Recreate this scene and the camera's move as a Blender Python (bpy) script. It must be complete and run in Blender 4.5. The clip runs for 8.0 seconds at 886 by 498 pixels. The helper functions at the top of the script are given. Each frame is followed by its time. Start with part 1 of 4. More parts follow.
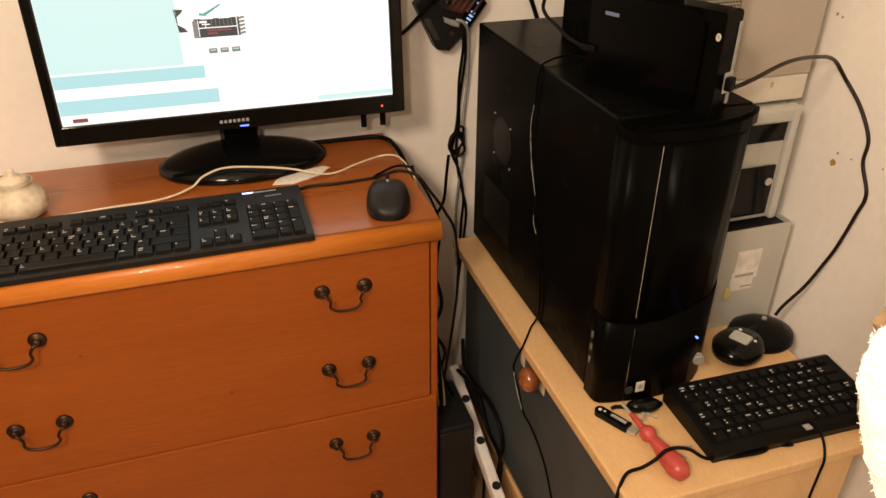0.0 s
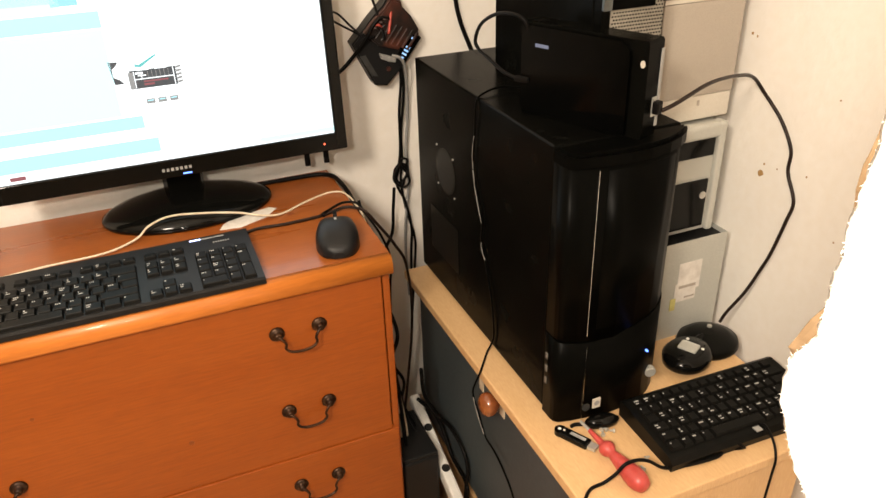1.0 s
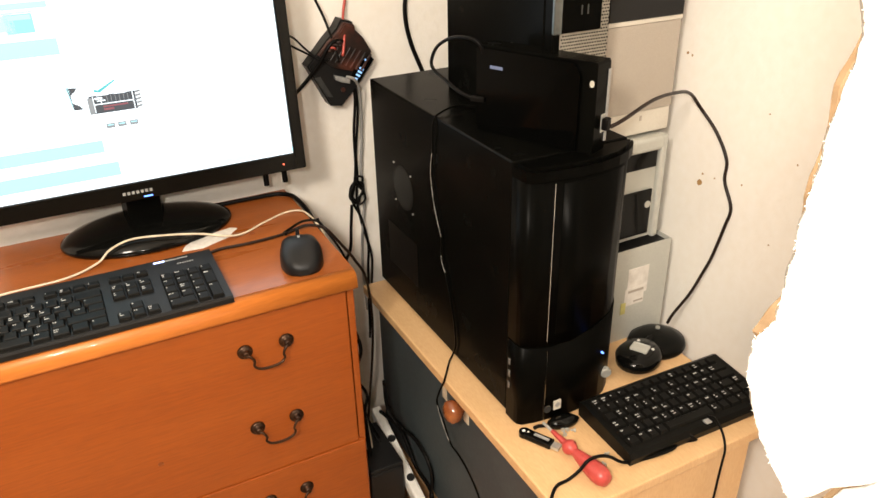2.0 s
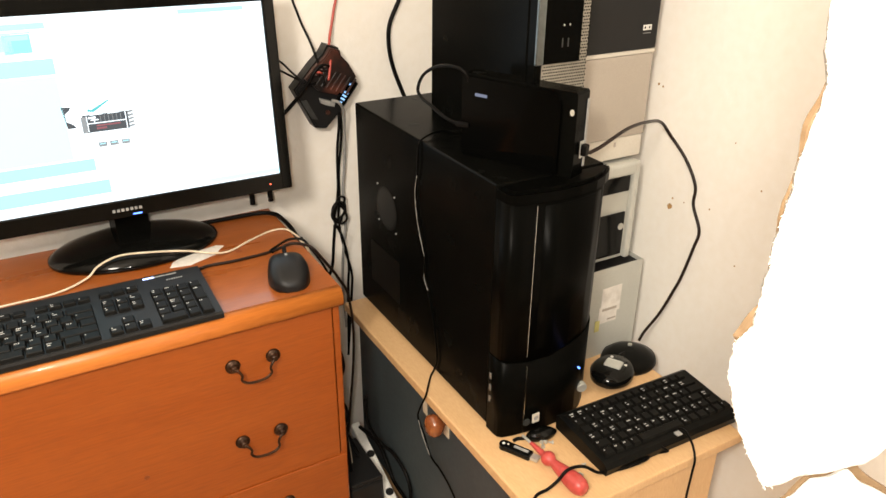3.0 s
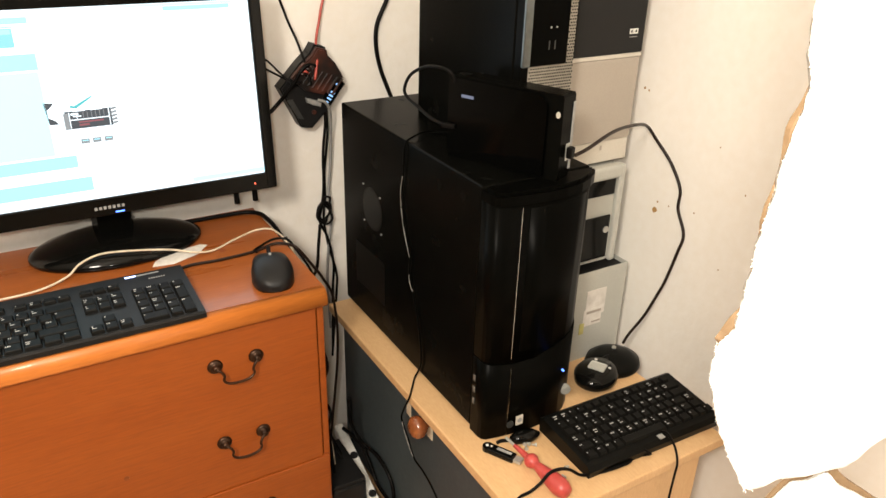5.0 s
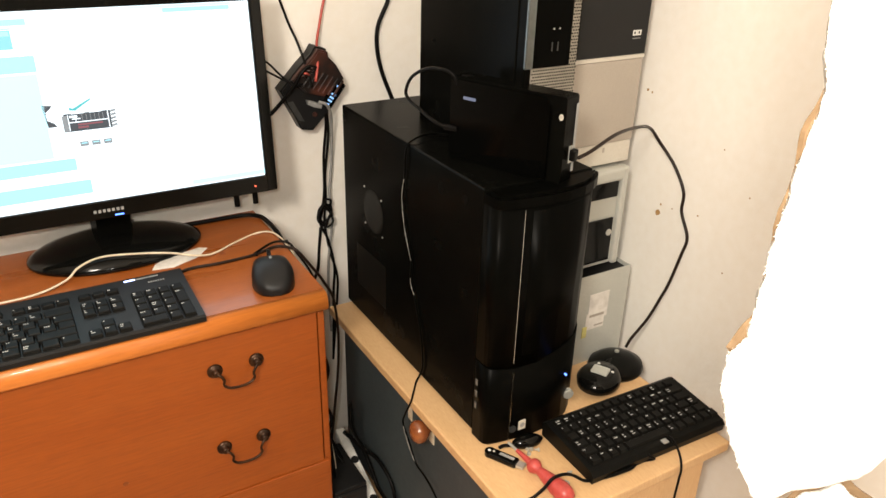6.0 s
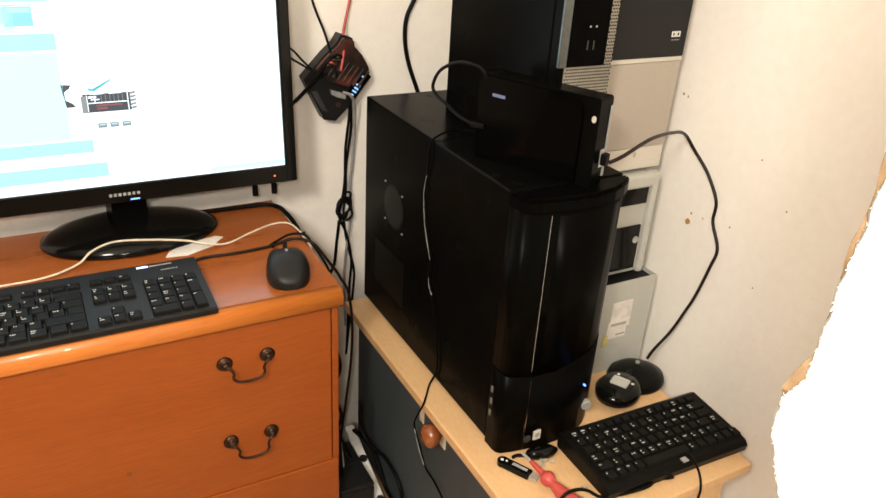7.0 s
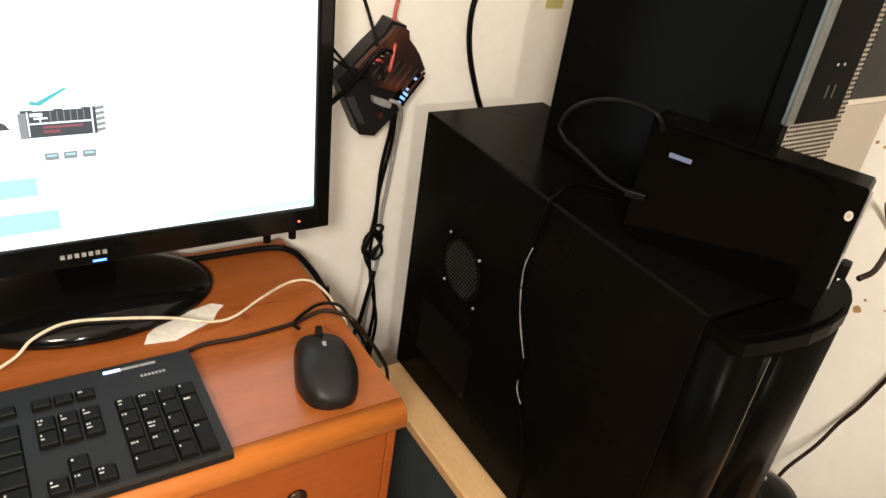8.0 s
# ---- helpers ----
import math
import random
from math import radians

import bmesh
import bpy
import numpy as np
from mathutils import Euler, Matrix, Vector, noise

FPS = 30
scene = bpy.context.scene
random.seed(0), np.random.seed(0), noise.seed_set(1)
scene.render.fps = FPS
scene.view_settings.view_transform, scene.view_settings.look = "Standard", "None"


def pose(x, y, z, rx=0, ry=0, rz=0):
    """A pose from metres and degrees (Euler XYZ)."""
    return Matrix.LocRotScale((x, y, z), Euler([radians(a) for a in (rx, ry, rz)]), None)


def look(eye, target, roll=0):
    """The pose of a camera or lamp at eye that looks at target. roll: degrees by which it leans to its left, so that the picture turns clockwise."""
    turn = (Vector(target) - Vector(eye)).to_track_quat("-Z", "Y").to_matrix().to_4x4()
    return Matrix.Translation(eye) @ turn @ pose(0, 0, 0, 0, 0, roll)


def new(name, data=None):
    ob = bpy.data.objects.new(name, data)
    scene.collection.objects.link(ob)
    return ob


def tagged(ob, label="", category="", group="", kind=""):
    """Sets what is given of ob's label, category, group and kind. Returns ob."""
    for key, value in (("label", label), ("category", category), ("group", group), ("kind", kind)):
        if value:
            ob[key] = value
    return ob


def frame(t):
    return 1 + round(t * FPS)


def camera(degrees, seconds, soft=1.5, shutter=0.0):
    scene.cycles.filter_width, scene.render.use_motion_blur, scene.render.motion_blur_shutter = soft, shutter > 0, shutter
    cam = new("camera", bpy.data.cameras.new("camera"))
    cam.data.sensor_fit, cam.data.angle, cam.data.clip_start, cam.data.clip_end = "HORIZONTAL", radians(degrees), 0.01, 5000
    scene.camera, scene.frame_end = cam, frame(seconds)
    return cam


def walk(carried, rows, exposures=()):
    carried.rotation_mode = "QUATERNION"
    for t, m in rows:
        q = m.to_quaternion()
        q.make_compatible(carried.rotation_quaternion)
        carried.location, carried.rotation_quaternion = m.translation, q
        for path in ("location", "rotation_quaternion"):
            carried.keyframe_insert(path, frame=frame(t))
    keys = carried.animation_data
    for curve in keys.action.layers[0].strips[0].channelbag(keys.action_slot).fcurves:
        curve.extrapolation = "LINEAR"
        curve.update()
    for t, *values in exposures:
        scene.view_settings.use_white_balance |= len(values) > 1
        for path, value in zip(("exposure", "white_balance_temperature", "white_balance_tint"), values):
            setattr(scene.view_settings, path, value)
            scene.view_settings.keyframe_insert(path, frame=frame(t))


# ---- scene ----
cam = camera(61.0, 8.0)
PATH = [
    (0, (-0.296, -0.933, 1.279), (0.235, 0.707, 0.264), 0.3),
    (0.5, (-0.301, -0.937, 1.294), (0.287, 0.649, 0.226), -0.3),
    (1, (-0.296, -0.941, 1.299), (0.365, 0.682, 0.335), -1.7),
    (1.5, (-0.31, -0.948, 1.307), (0.428, 0.649, 0.354), -1.9),
    (3, (-0.385, -0.986, 1.335), (0.519, 0.565, 0.453), 0.7),
    (3.5, (-0.383, -0.983, 1.337), (0.527, 0.563, 0.454), 0.8),
    (4, (-0.387, -0.985, 1.334), (0.546, 0.549, 0.454), 2.4),
    (4.5, (-0.385, -0.987, 1.333), (0.551, 0.546, 0.452), 1.8),
    (6, (-0.379, -0.976, 1.331), (0.557, 0.561, 0.458), 1.7),
    (6.5, (-0.378, -0.972, 1.327), (0.539, 0.566, 0.437), 1.9),
    (7, (-0.365, -0.942, 1.324), (0.528, 0.611, 0.434), 3.7),
    (7.2, (-0.366, -0.87, 1.32), (0.517, 0.683, 0.422), 5.2),
    (7.3, (-0.363, -0.827, 1.324), (0.511, 0.728, 0.42), 5.1),
    (7.5, (-0.38, -0.721, 1.329), (0.521, 0.786, 0.373), 5.5),
    (7.7, (-0.364, -0.631, 1.329), (0.607, 0.808, 0.338), 5.5),
    (7.8, (-0.351, -0.591, 1.327), (0.619, 0.83, 0.307), 6.3),
    (8, (-0.342, -0.503, 1.301), (0.668, 0.9, 0.295), 8.8),
]
walk(cam, [(t, look(eye, target, roll)) for t, eye, target, roll in PATH],
     exposures=[(0, -0.56, 7500, 17), (0.5, -0.48, 7150, 14), (1, 0.0, 6550, 10), (1.5, 0.18, 6300, 9), (3, 0.12, 6080, 7), (4.5, 0.02, 6050, 7), (7, 0.0, 6050, 7), (8, 0.06, 6080, 7)])

# ---- world, lights ----
world = bpy.data.worlds.new("room_world")
world.use_nodes = True
world.node_tree.nodes["Background"].inputs["Color"].default_value = (0.9, 0.8, 0.7, 1)
world.node_tree.nodes["Background"].inputs["Strength"].default_value = 0.02
scene.world = world


def lamp(name, place, power, colour, size):
    data = bpy.data.lights.new(name, "POINT")
    data.energy, data.color, data.shadow_soft_size = power, colour, size
    ob = new(name, data)
    ob.location = place
    return ob


lamp("camera_torch", (-0.46, -1.08, 1.42), 26, (1.0, 0.87, 0.72), 0.03)
lamp("room_lamp", (-0.95, -1.25, 1.84), 108, (1.0, 0.85, 0.69), 0.14)


# ---- materials ----
def material(name, colour, rough=0.5, metal=0.0, second=None, scale=8.0, stretch=(1, 1, 1), bump=0.0, fine=120.0,
             coat=0.0, spec=0.5, detail=4.0, rough_var=0.1, island=0.0, sheen=0.0, low=0.35, high=0.65):
    """Two scales of noise between two colours, with grain bump."""
    m = bpy.data.materials.new(name)
    m.use_nodes = True
    t = m.node_tree
    b = t.nodes["Principled BSDF"]
    b.inputs["Roughness"].default_value, b.inputs["Metallic"].default_value = rough, metal
    b.inputs["Coat Weight"].default_value = coat
    b.inputs["Specular IOR Level"].default_value = spec
    b.inputs["Coat Roughness"].default_value = 0.08
    b.inputs["Sheen Weight"].default_value = sheen
    co = t.nodes.new("ShaderNodeTexCoord")
    mp = t.nodes.new("ShaderNodeMapping")
    mp.inputs["Scale"].default_value = stretch
    t.links.new(co.outputs["Object"], mp.inputs["Vector"])
    n = t.nodes.new("ShaderNodeTexNoise")
    n.inputs["Scale"].default_value, n.inputs["Detail"].default_value = scale, detail
    t.links.new(mp.outputs["Vector"], n.inputs["Vector"])
    r = t.nodes.new("ShaderNodeValToRGB")
    second = second or tuple(c * 0.82 for c in colour)
    r.color_ramp.elements[0].color, r.color_ramp.elements[1].color = (*second, 1), (*colour, 1)
    r.color_ramp.elements[0].position, r.color_ramp.elements[1].position = low, high
    t.links.new(n.outputs["Fac"], r.inputs["Fac"])
    f = t.nodes.new("ShaderNodeTexNoise")
    f.inputs["Scale"].default_value, f.inputs["Detail"].default_value = fine, 3
    t.links.new(mp.outputs["Vector"], f.inputs["Vector"])
    mix = t.nodes.new("ShaderNodeMixRGB")
    mix.blend_type = "OVERLAY"
    mix.inputs["Fac"].default_value = 0.25
    t.links.new(r.outputs["Color"], mix.inputs["Color1"])
    t.links.new(f.outputs["Fac"], mix.inputs["Color2"])
    t.links.new(mix.outputs["Color"], b.inputs["Base Color"])
    mr = t.nodes.new("ShaderNodeMapRange")
    mr.inputs["To Min"].default_value = max(0.02, rough - rough_var)
    mr.inputs["To Max"].default_value = min(1, rough + rough_var)
    t.links.new(n.outputs["Fac"], mr.inputs["Value"])
    t.links.new(mr.outputs["Result"], b.inputs["Roughness"])
    if bump:
        bp = t.nodes.new("ShaderNodeBump")
        bp.inputs["Strength"].default_value, bp.inputs["Distance"].default_value = bump, 0.002
        t.links.new(f.outputs["Fac"], bp.inputs["Height"])
        t.links.new(bp.outputs["Normal"], b.inputs["Normal"])
    return m


def glow(name, colour, strength):
    m = bpy.data.materials.new(name)
    m.use_nodes = True
    b = m.node_tree.nodes["Principled BSDF"]
    b.inputs["Base Color"].default_value = (0.02, 0.02, 0.02, 1)
    b.inputs["Roughness"].default_value = 0.4
    b.inputs["Emission Color"].default_value = (*colour, 1)
    b.inputs["Emission Strength"].default_value = strength
    return m


PLASTER = material("wall_plaster", (0.89, 0.855, 0.79), 0.75, second=(0.875, 0.835, 0.765), scale=4, bump=0.5, fine=60, detail=6)
CEIL = material("ceiling_paint", (0.82, 0.79, 0.74), 0.9, scale=3, bump=0.2)
FLOOR = material("laminate_floor", (0.40, 0.26, 0.145), 0.4, second=(0.32, 0.20, 0.105), scale=3, stretch=(12, 1, 1), bump=0.1)
PINE = material("orange_stained_pine", (0.300, 0.068, 0.0065), 0.38, second=(0.272, 0.058, 0.0052), scale=2.2, stretch=(0.8, 6, 9), bump=0.08, fine=40, coat=0.25, detail=7)
PINETOP = material("orange_pine_top", (0.335, 0.096, 0.019), 0.30, second=(0.27, 0.072, 0.012), scale=2.2, stretch=(0.8, 9, 6), bump=0.06, fine=40, coat=0.3, detail=7)
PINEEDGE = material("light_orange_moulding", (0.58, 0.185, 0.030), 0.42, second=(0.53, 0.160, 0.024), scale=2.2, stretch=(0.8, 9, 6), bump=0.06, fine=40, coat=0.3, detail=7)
KNOTM = material("pine_knot", (0.22, 0.05, 0.01), 0.4, scale=60)
BEECH = material("beech_veneer", (0.665, 0.432, 0.218), 0.42, second=(0.63, 0.400, 0.193), scale=3, stretch=(8, 1, 1), bump=0.05, fine=90, coat=0.1)
GREYP = material("dark_grey_front", (0.056, 0.070, 0.074), 0.45, second=(0.046, 0.058, 0.062), scale=9, bump=0.04)
BLACK = material("black_steel", (0.0030, 0.0030, 0.0024), 0.26, second=(0.0022, 0.0022, 0.0018), scale=14, bump=0.02, fine=400, rough_var=0.05, spec=0.032)
GLOSS = material("gloss_black_plastic", (0.004, 0.004, 0.0035), 0.10, scale=10, rough_var=0.04, spec=0.2)
PLATE = material("mirror_black_plastic", (0.0014, 0.0014, 0.0012), 0.08, scale=10, rough_var=0.02, spec=0.07)
SATIN = material("satin_black_plastic", (0.0020, 0.0020, 0.0016), 0.33, scale=10, rough_var=0.04, spec=0.025)
BEZEL = material("black_bezel_plastic", (0.004, 0.004, 0.0034), 0.30, scale=10, rough_var=0.05, spec=0.10)
MATTE = material("matte_black_plastic", (0.0095, 0.0095, 0.0098), 0.45, spec=0.26, scale=30, bump=0.06, fine=600)
KEYM = material("black_key_plastic", (0.0065, 0.0062, 0.0054), 0.42, spec=0.10, scale=40, bump=0.04, fine=600)
LEGEND = material("white_key_legend", (0.58, 0.58, 0.56), 0.6, scale=50)
RUBBER = material("black_cable_rubber", (0.0045, 0.004, 0.0037), 0.42, scale=60, spec=0.09)
BROWNCABLE = material("brown_black_cable", (0.017, 0.009, 0.006), 0.4, scale=60, spec=0.2)
WHITECABLE = material("cream_cable_plastic", (0.72, 0.62, 0.46), 0.45, scale=60)
GREYCABLE = material("grey_cable_plastic", (0.32, 0.32, 0.31), 0.35, scale=60)
REDCABLE = material("red_cable_plastic", (0.45, 0.07, 0.05), 0.4, scale=60)
SILVER = material("silver_grey_paint", (0.52, 0.525, 0.48), 0.42, metal=0.2, second=(0.49, 0.495, 0.45), scale=5, bump=0.01, fine=900)
STEEL = material("galvanised_steel", (0.56, 0.56, 0.52), 0.42, metal=0.55, second=(0.48, 0.48, 0.44), scale=12, bump=0.05)
GREIGE = material("warm_grey_plastic", (0.40, 0.355, 0.30), 0.5, second=(0.385, 0.34, 0.285), scale=5, bump=0.01, fine=900)
CREAM = material("light_grey_plastic", (0.62, 0.58, 0.50), 0.5, second=(0.58, 0.54, 0.465), scale=5, fine=900)
MESHM = material("grey_grille_metal", (0.34, 0.315, 0.265), 0.45, metal=0.4, scale=20)
VENTM = material("dim_grey_mesh", (0.07, 0.072, 0.07), 0.4, metal=0.5, scale=60)
WORN = material("worn_grey_lead", (0.22, 0.21, 0.19), 0.35, scale=90)
CHROME = material("bright_chrome", (0.75, 0.75, 0.73), 0.18, metal=1.0, scale=20)
BRONZE = material("dark_bronze_handle", (0.030, 0.016, 0.010), 0.38, metal=0.7, second=(0.06, 0.03, 0.015), scale=60, bump=0.1)
KNOBWOOD = material("varnished_brown_wood", (0.30, 0.10, 0.03), 0.25, second=(0.2, 0.06, 0.02), scale=30, coat=0.5)
PORTM = material("dim_port_metal", (0.26, 0.26, 0.24), 0.4, metal=0.4, scale=300, second=(0.10, 0.10, 0.09))
WHITE = material("white_plastic", (0.75, 0.74, 0.70), 0.4, scale=20)
PAPER = material("white_paper", (0.78, 0.74, 0.68), 0.8, scale=30)
REDP = material("red_handle_plastic", (0.47, 0.066, 0.056), 0.40, second=(0.42, 0.054, 0.045), scale=30)
RUST = material("scorched_brown_black", (0.075, 0.022, 0.013), 0.42, second=(0.012, 0.009, 0.008), scale=28, bump=0.15)
FLEECE = material("white_fleece", (0.93, 0.92, 0.88), 0.95, scale=20, second=(0.88, 0.86, 0.80), bump=0.9, fine=260, sheen=0.6)
STRIP = material("blue_grey_strip", (0.22, 0.25, 0.262), 0.35, metal=1.0, scale=10)
TANBACK = material("tan_backing", (0.235, 0.155, 0.082), 0.85, second=(0.18, 0.112, 0.055), scale=30, bump=0.3)
HOLE = material("brown_wall_stain", (0.42, 0.25, 0.09), 0.9, scale=90)
YELLOW = material("yellow_paper", (0.62, 0.56, 0.20), 0.8, scale=40)
SCREEN = glow("lit_screen_white", (0.93, 0.99, 1.0), 1.7)
SCYAN = glow("lit_screen_cyan", (0.33, 0.78, 0.92), 1.1)
SPALE = glow("lit_screen_pale_cyan", (0.44, 0.87, 0.98), 1.35)
SFAINT = glow("lit_screen_faint_cyan", (0.60, 0.95, 1.0), 1.45)
SDARK = glow("lit_screen_dark", (0.06, 0.075, 0.09), 1.0)
SGREY = glow("lit_screen_grey", (0.35, 0.36, 0.36), 1.0)
STEAL = glow("lit_screen_teal", (0.12, 0.62, 0.62), 1.0)
SRED = glow("lit_screen_red", (0.35, 0.10, 0.12), 1.0)
BLUELED = glow("blue_led", (0.12, 0.25, 1.0), 4.0)
PALELED = glow("white_blue_led", (0.55, 0.62, 1.0), 4.0)
DIMGLINT = glow("pale_plate_reflection", (0.55, 0.6, 0.85), 0.30)
REDLED = glow("red_led", (1.0, 0.12, 0.05), 4.0)
LCD = glow("pale_blue_lcd", (0.35, 0.6, 1.0), 1.2)


# ---- builders ----
def mesh_of(name, bm, mat, smooth=False):
    me = bpy.data.meshes.new(name)
    bmesh.ops.recalc_face_normals(bm, faces=bm.faces)
    bm.to_mesh(me)
    bm.free()
    for p in me.polygons:
        p.use_smooth = smooth and len(p.vertices) <= 4
    me.materials.append(mat)
    return me


def thing(name, label, category, m=None, group="", kind=""):
    ob = new(name)
    ob.empty_display_size = 0.05
    ob.matrix_basis = m or Matrix()
    return tagged(ob, label, category, group, kind)


def part(name, bm, mat, parent, label="", smooth=False):
    ob = new(name, mesh_of(name, bm, mat, smooth))
    ob.parent = parent
    return tagged(ob, label)


def solo(name, bm, mat, label, category, m=None, group="", kind="", smooth=False):
    ob = new(name, mesh_of(name, bm, mat, smooth))
    ob.matrix_basis = m or Matrix()
    return tagged(ob, label, category, group, kind)


def structure(name, bm, mat, label=""):
    return tagged(new(name, mesh_of(name, bm, mat)), label, "", "", "structure")


def box(x0, x1, y0, y1, z0, z1, bevel=0.0, seg=2, bm=None):
    own = bmesh.new()
    bmesh.ops.create_cube(own, size=1)
    for v in own.verts:
        v.co = ((x0 + x1) / 2 + v.co.x * (x1 - x0), (y0 + y1) / 2 + v.co.y * (y1 - y0), (z0 + z1) / 2 + v.co.z * (z1 - z0))
    if bevel:
        bmesh.ops.bevel(own, geom=own.edges[:], offset=bevel, segments=seg, affect="EDGES", profile=0.5)
    return merge(own, bm)


def merge(own, bm):
    if bm is None:
        return own
    me = bpy.data.meshes.new("tmp")
    own.to_mesh(me)
    own.free()
    bm.from_mesh(me)
    bpy.data.meshes.remove(me)
    return bm


def cyl(place, axis, r, h, seg=24, r2=None, bevel=0.0, bm=None):
    """A cylinder from place along axis by h."""
    own = bmesh.new()
    bmesh.ops.create_cone(own, cap_ends=True, segments=seg, radius1=r, radius2=r if r2 is None else r2, depth=h)
    if bevel:
        bmesh.ops.bevel(own, geom=[e for e in own.edges if len(e.link_faces) == 2 and e.calc_face_angle(0) > 1], offset=bevel, segments=2, affect="EDGES")
    a = Vector(axis).normalized()
    bmesh.ops.transform(own, verts=own.verts, matrix=Matrix.Translation(Vector(place) + a * h / 2) @ a.to_track_quat("Z", "Y").to_matrix().to_4x4())
    return merge(own, bm)


def lathe(profile, seg=28, bm=None, squash=(1, 1, 1)):
    own = bmesh.new()
    rings = []
    for r, z in profile:
        rings.append([own.verts.new((r * math.cos(2 * math.pi * k / seg) * squash[0], r * math.sin(2 * math.pi * k / seg) * squash[1], z * squash[2])) for k in range(seg)])
    for a, b in zip(rings, rings[1:]):
        for k in range(seg):
            own.faces.new((a[k], a[(k + 1) % seg], b[(k + 1) % seg], b[k]))
    own.faces.new(rings[0])
    own.faces.new(rings[-1])
    return merge(own, bm)


def prism(outline, low, high, axis="z", bevel=0.0, bm=None):
    """An outline of (a, b) drawn out along an axis from low to high."""
    own = bmesh.new()
    put = {"z": lambda a, b, c: (a, b, c), "y": lambda a, b, c: (a, c, b), "x": lambda a, b, c: (c, a, b)}[axis]
    lo = [own.verts.new(put(a, b, low)) for a, b in outline]
    hi = [own.verts.new(put(a, b, high)) for a, b in outline]
    own.faces.new(lo)
    top = own.faces.new(hi)
    for k in range(len(outline)):
        j = (k + 1) % len(outline)
        own.faces.new((lo[k], lo[j], hi[j], hi[k]))
    if bevel:
        bmesh.ops.recalc_face_normals(own, faces=own.faces)
        bmesh.ops.bevel(own, geom=list(top.edges), offset=bevel, segments=2, affect="EDGES")
    return merge(own, bm)


def spline(points, step=8):
    """Points of a smooth line through the given ones."""
    p = [Vector(q) for q in points]
    p = [2 * p[0] - p[1]] + p + [2 * p[-1] - p[-2]]
    out = []
    for k in range(1, len(p) - 2):
        for n in range(step):
            t = n / step
            a, b, c, d = p[k - 1], p[k], p[k + 1], p[k + 2]
            out.append(0.5 * (2 * b + (c - a) * t + (2 * a - 5 * b + 4 * c - d) * t * t + (3 * b - a - 3 * c + d) * t ** 3))
    return out + [p[-2]]


def tube(points, r, step=8, seg=8, bm=None, taper=None):
    line = spline(points, step)
    own = bmesh.new()
    side = None
    rings = []
    for k, q in enumerate(line):
        ahead = (line[min(k + 1, len(line) - 1)] - line[max(k - 1, 0)]).normalized()
        if side is None:
            side = ahead.orthogonal().normalized()
        side = (side - ahead * side.dot(ahead)).normalized()
        up = ahead.cross(side)
        rr = r if taper is None else r + (taper - r) * k / (len(line) - 1)
        rings.append([own.verts.new(q + rr * (math.cos(2 * math.pi * n / seg) * side + math.sin(2 * math.pi * n / seg) * up)) for n in range(seg)])
    for a, b in zip(rings, rings[1:]):
        for n in range(seg):
            own.faces.new((a[n], a[(n + 1) % seg], b[(n + 1) % seg], b[n]))
    own.faces.new(rings[0])
    own.faces.new(rings[-1])
    return merge(own, bm)


def cable(label, points, r, mat, category="cable", name="cable"):
    return solo(name, tube(points, r), mat, label, category, smooth=True)


# ---- the room ----
XR, YB = 0.552, 0.388          # right wall, back wall
XL, YF, ZT = -6.4, -6.6, 2.6
structure("floor", box(XL - 0.1, XR + 0.1, YF - 0.1, YB + 0.1, -0.1, 0), FLOOR, "brown laminate floor")
structure("ceiling", box(XL - 0.1, XR + 0.1, YF - 0.1, YB + 0.1, ZT, ZT + 0.1), CEIL, "white painted ceiling")
structure("wall_north", box(XL - 0.1, XR + 0.1, YB, YB + 0.1, 0, ZT), PLASTER, "cream plastered wall with fine bumps")
structure("wall_east", box(XR, XR + 0.1, YF - 0.1, YB, 0, ZT), PLASTER, "cream plastered wall with small stains and chips")
# unseen west and south walls, set far off to keep reflections dim
structure("wall_west", box(XL - 0.1, XL, YF - 0.1, YB, 0, ZT), PLASTER, "cream plastered wall")
structure("wall_south", box(XL, XR, YF - 0.1, YF, 0, ZT), PLASTER, "cream plastered wall")
for k, (y, z, r) in enumerate([(-0.1500, 0.8360, 0.00486), (-0.0870, 1.0330, 0.00216), (-0.0970, 1.0310, 0.001512), (-0.1540, 0.8520, 0.001728), (-0.1790, 0.8530, 0.00108), (-0.2330, 0.8610, 0.001512), (-0.3000, 0.7880, 0.001296), (-0.2590, 0.9800, 0.00108), (-0.3200, 0.9230, 0.001296)]):
    bm = bmesh.new()
    outline = [(y + r * (0.7 + 0.5 * random.random()) * math.cos(a), z + r * (0.8 + 0.6 * random.random()) * math.sin(a)) for a in [n * math.pi / 5 for n in range(10)]]
    structure("wall_stain", prism(outline, XR - 0.0006, XR + 0.001, "x"), HOLE, "small brown chip in the plaster")


# ---- chest of drawers ----
DX0, DD, H = -0.735, 0.366, 0.75


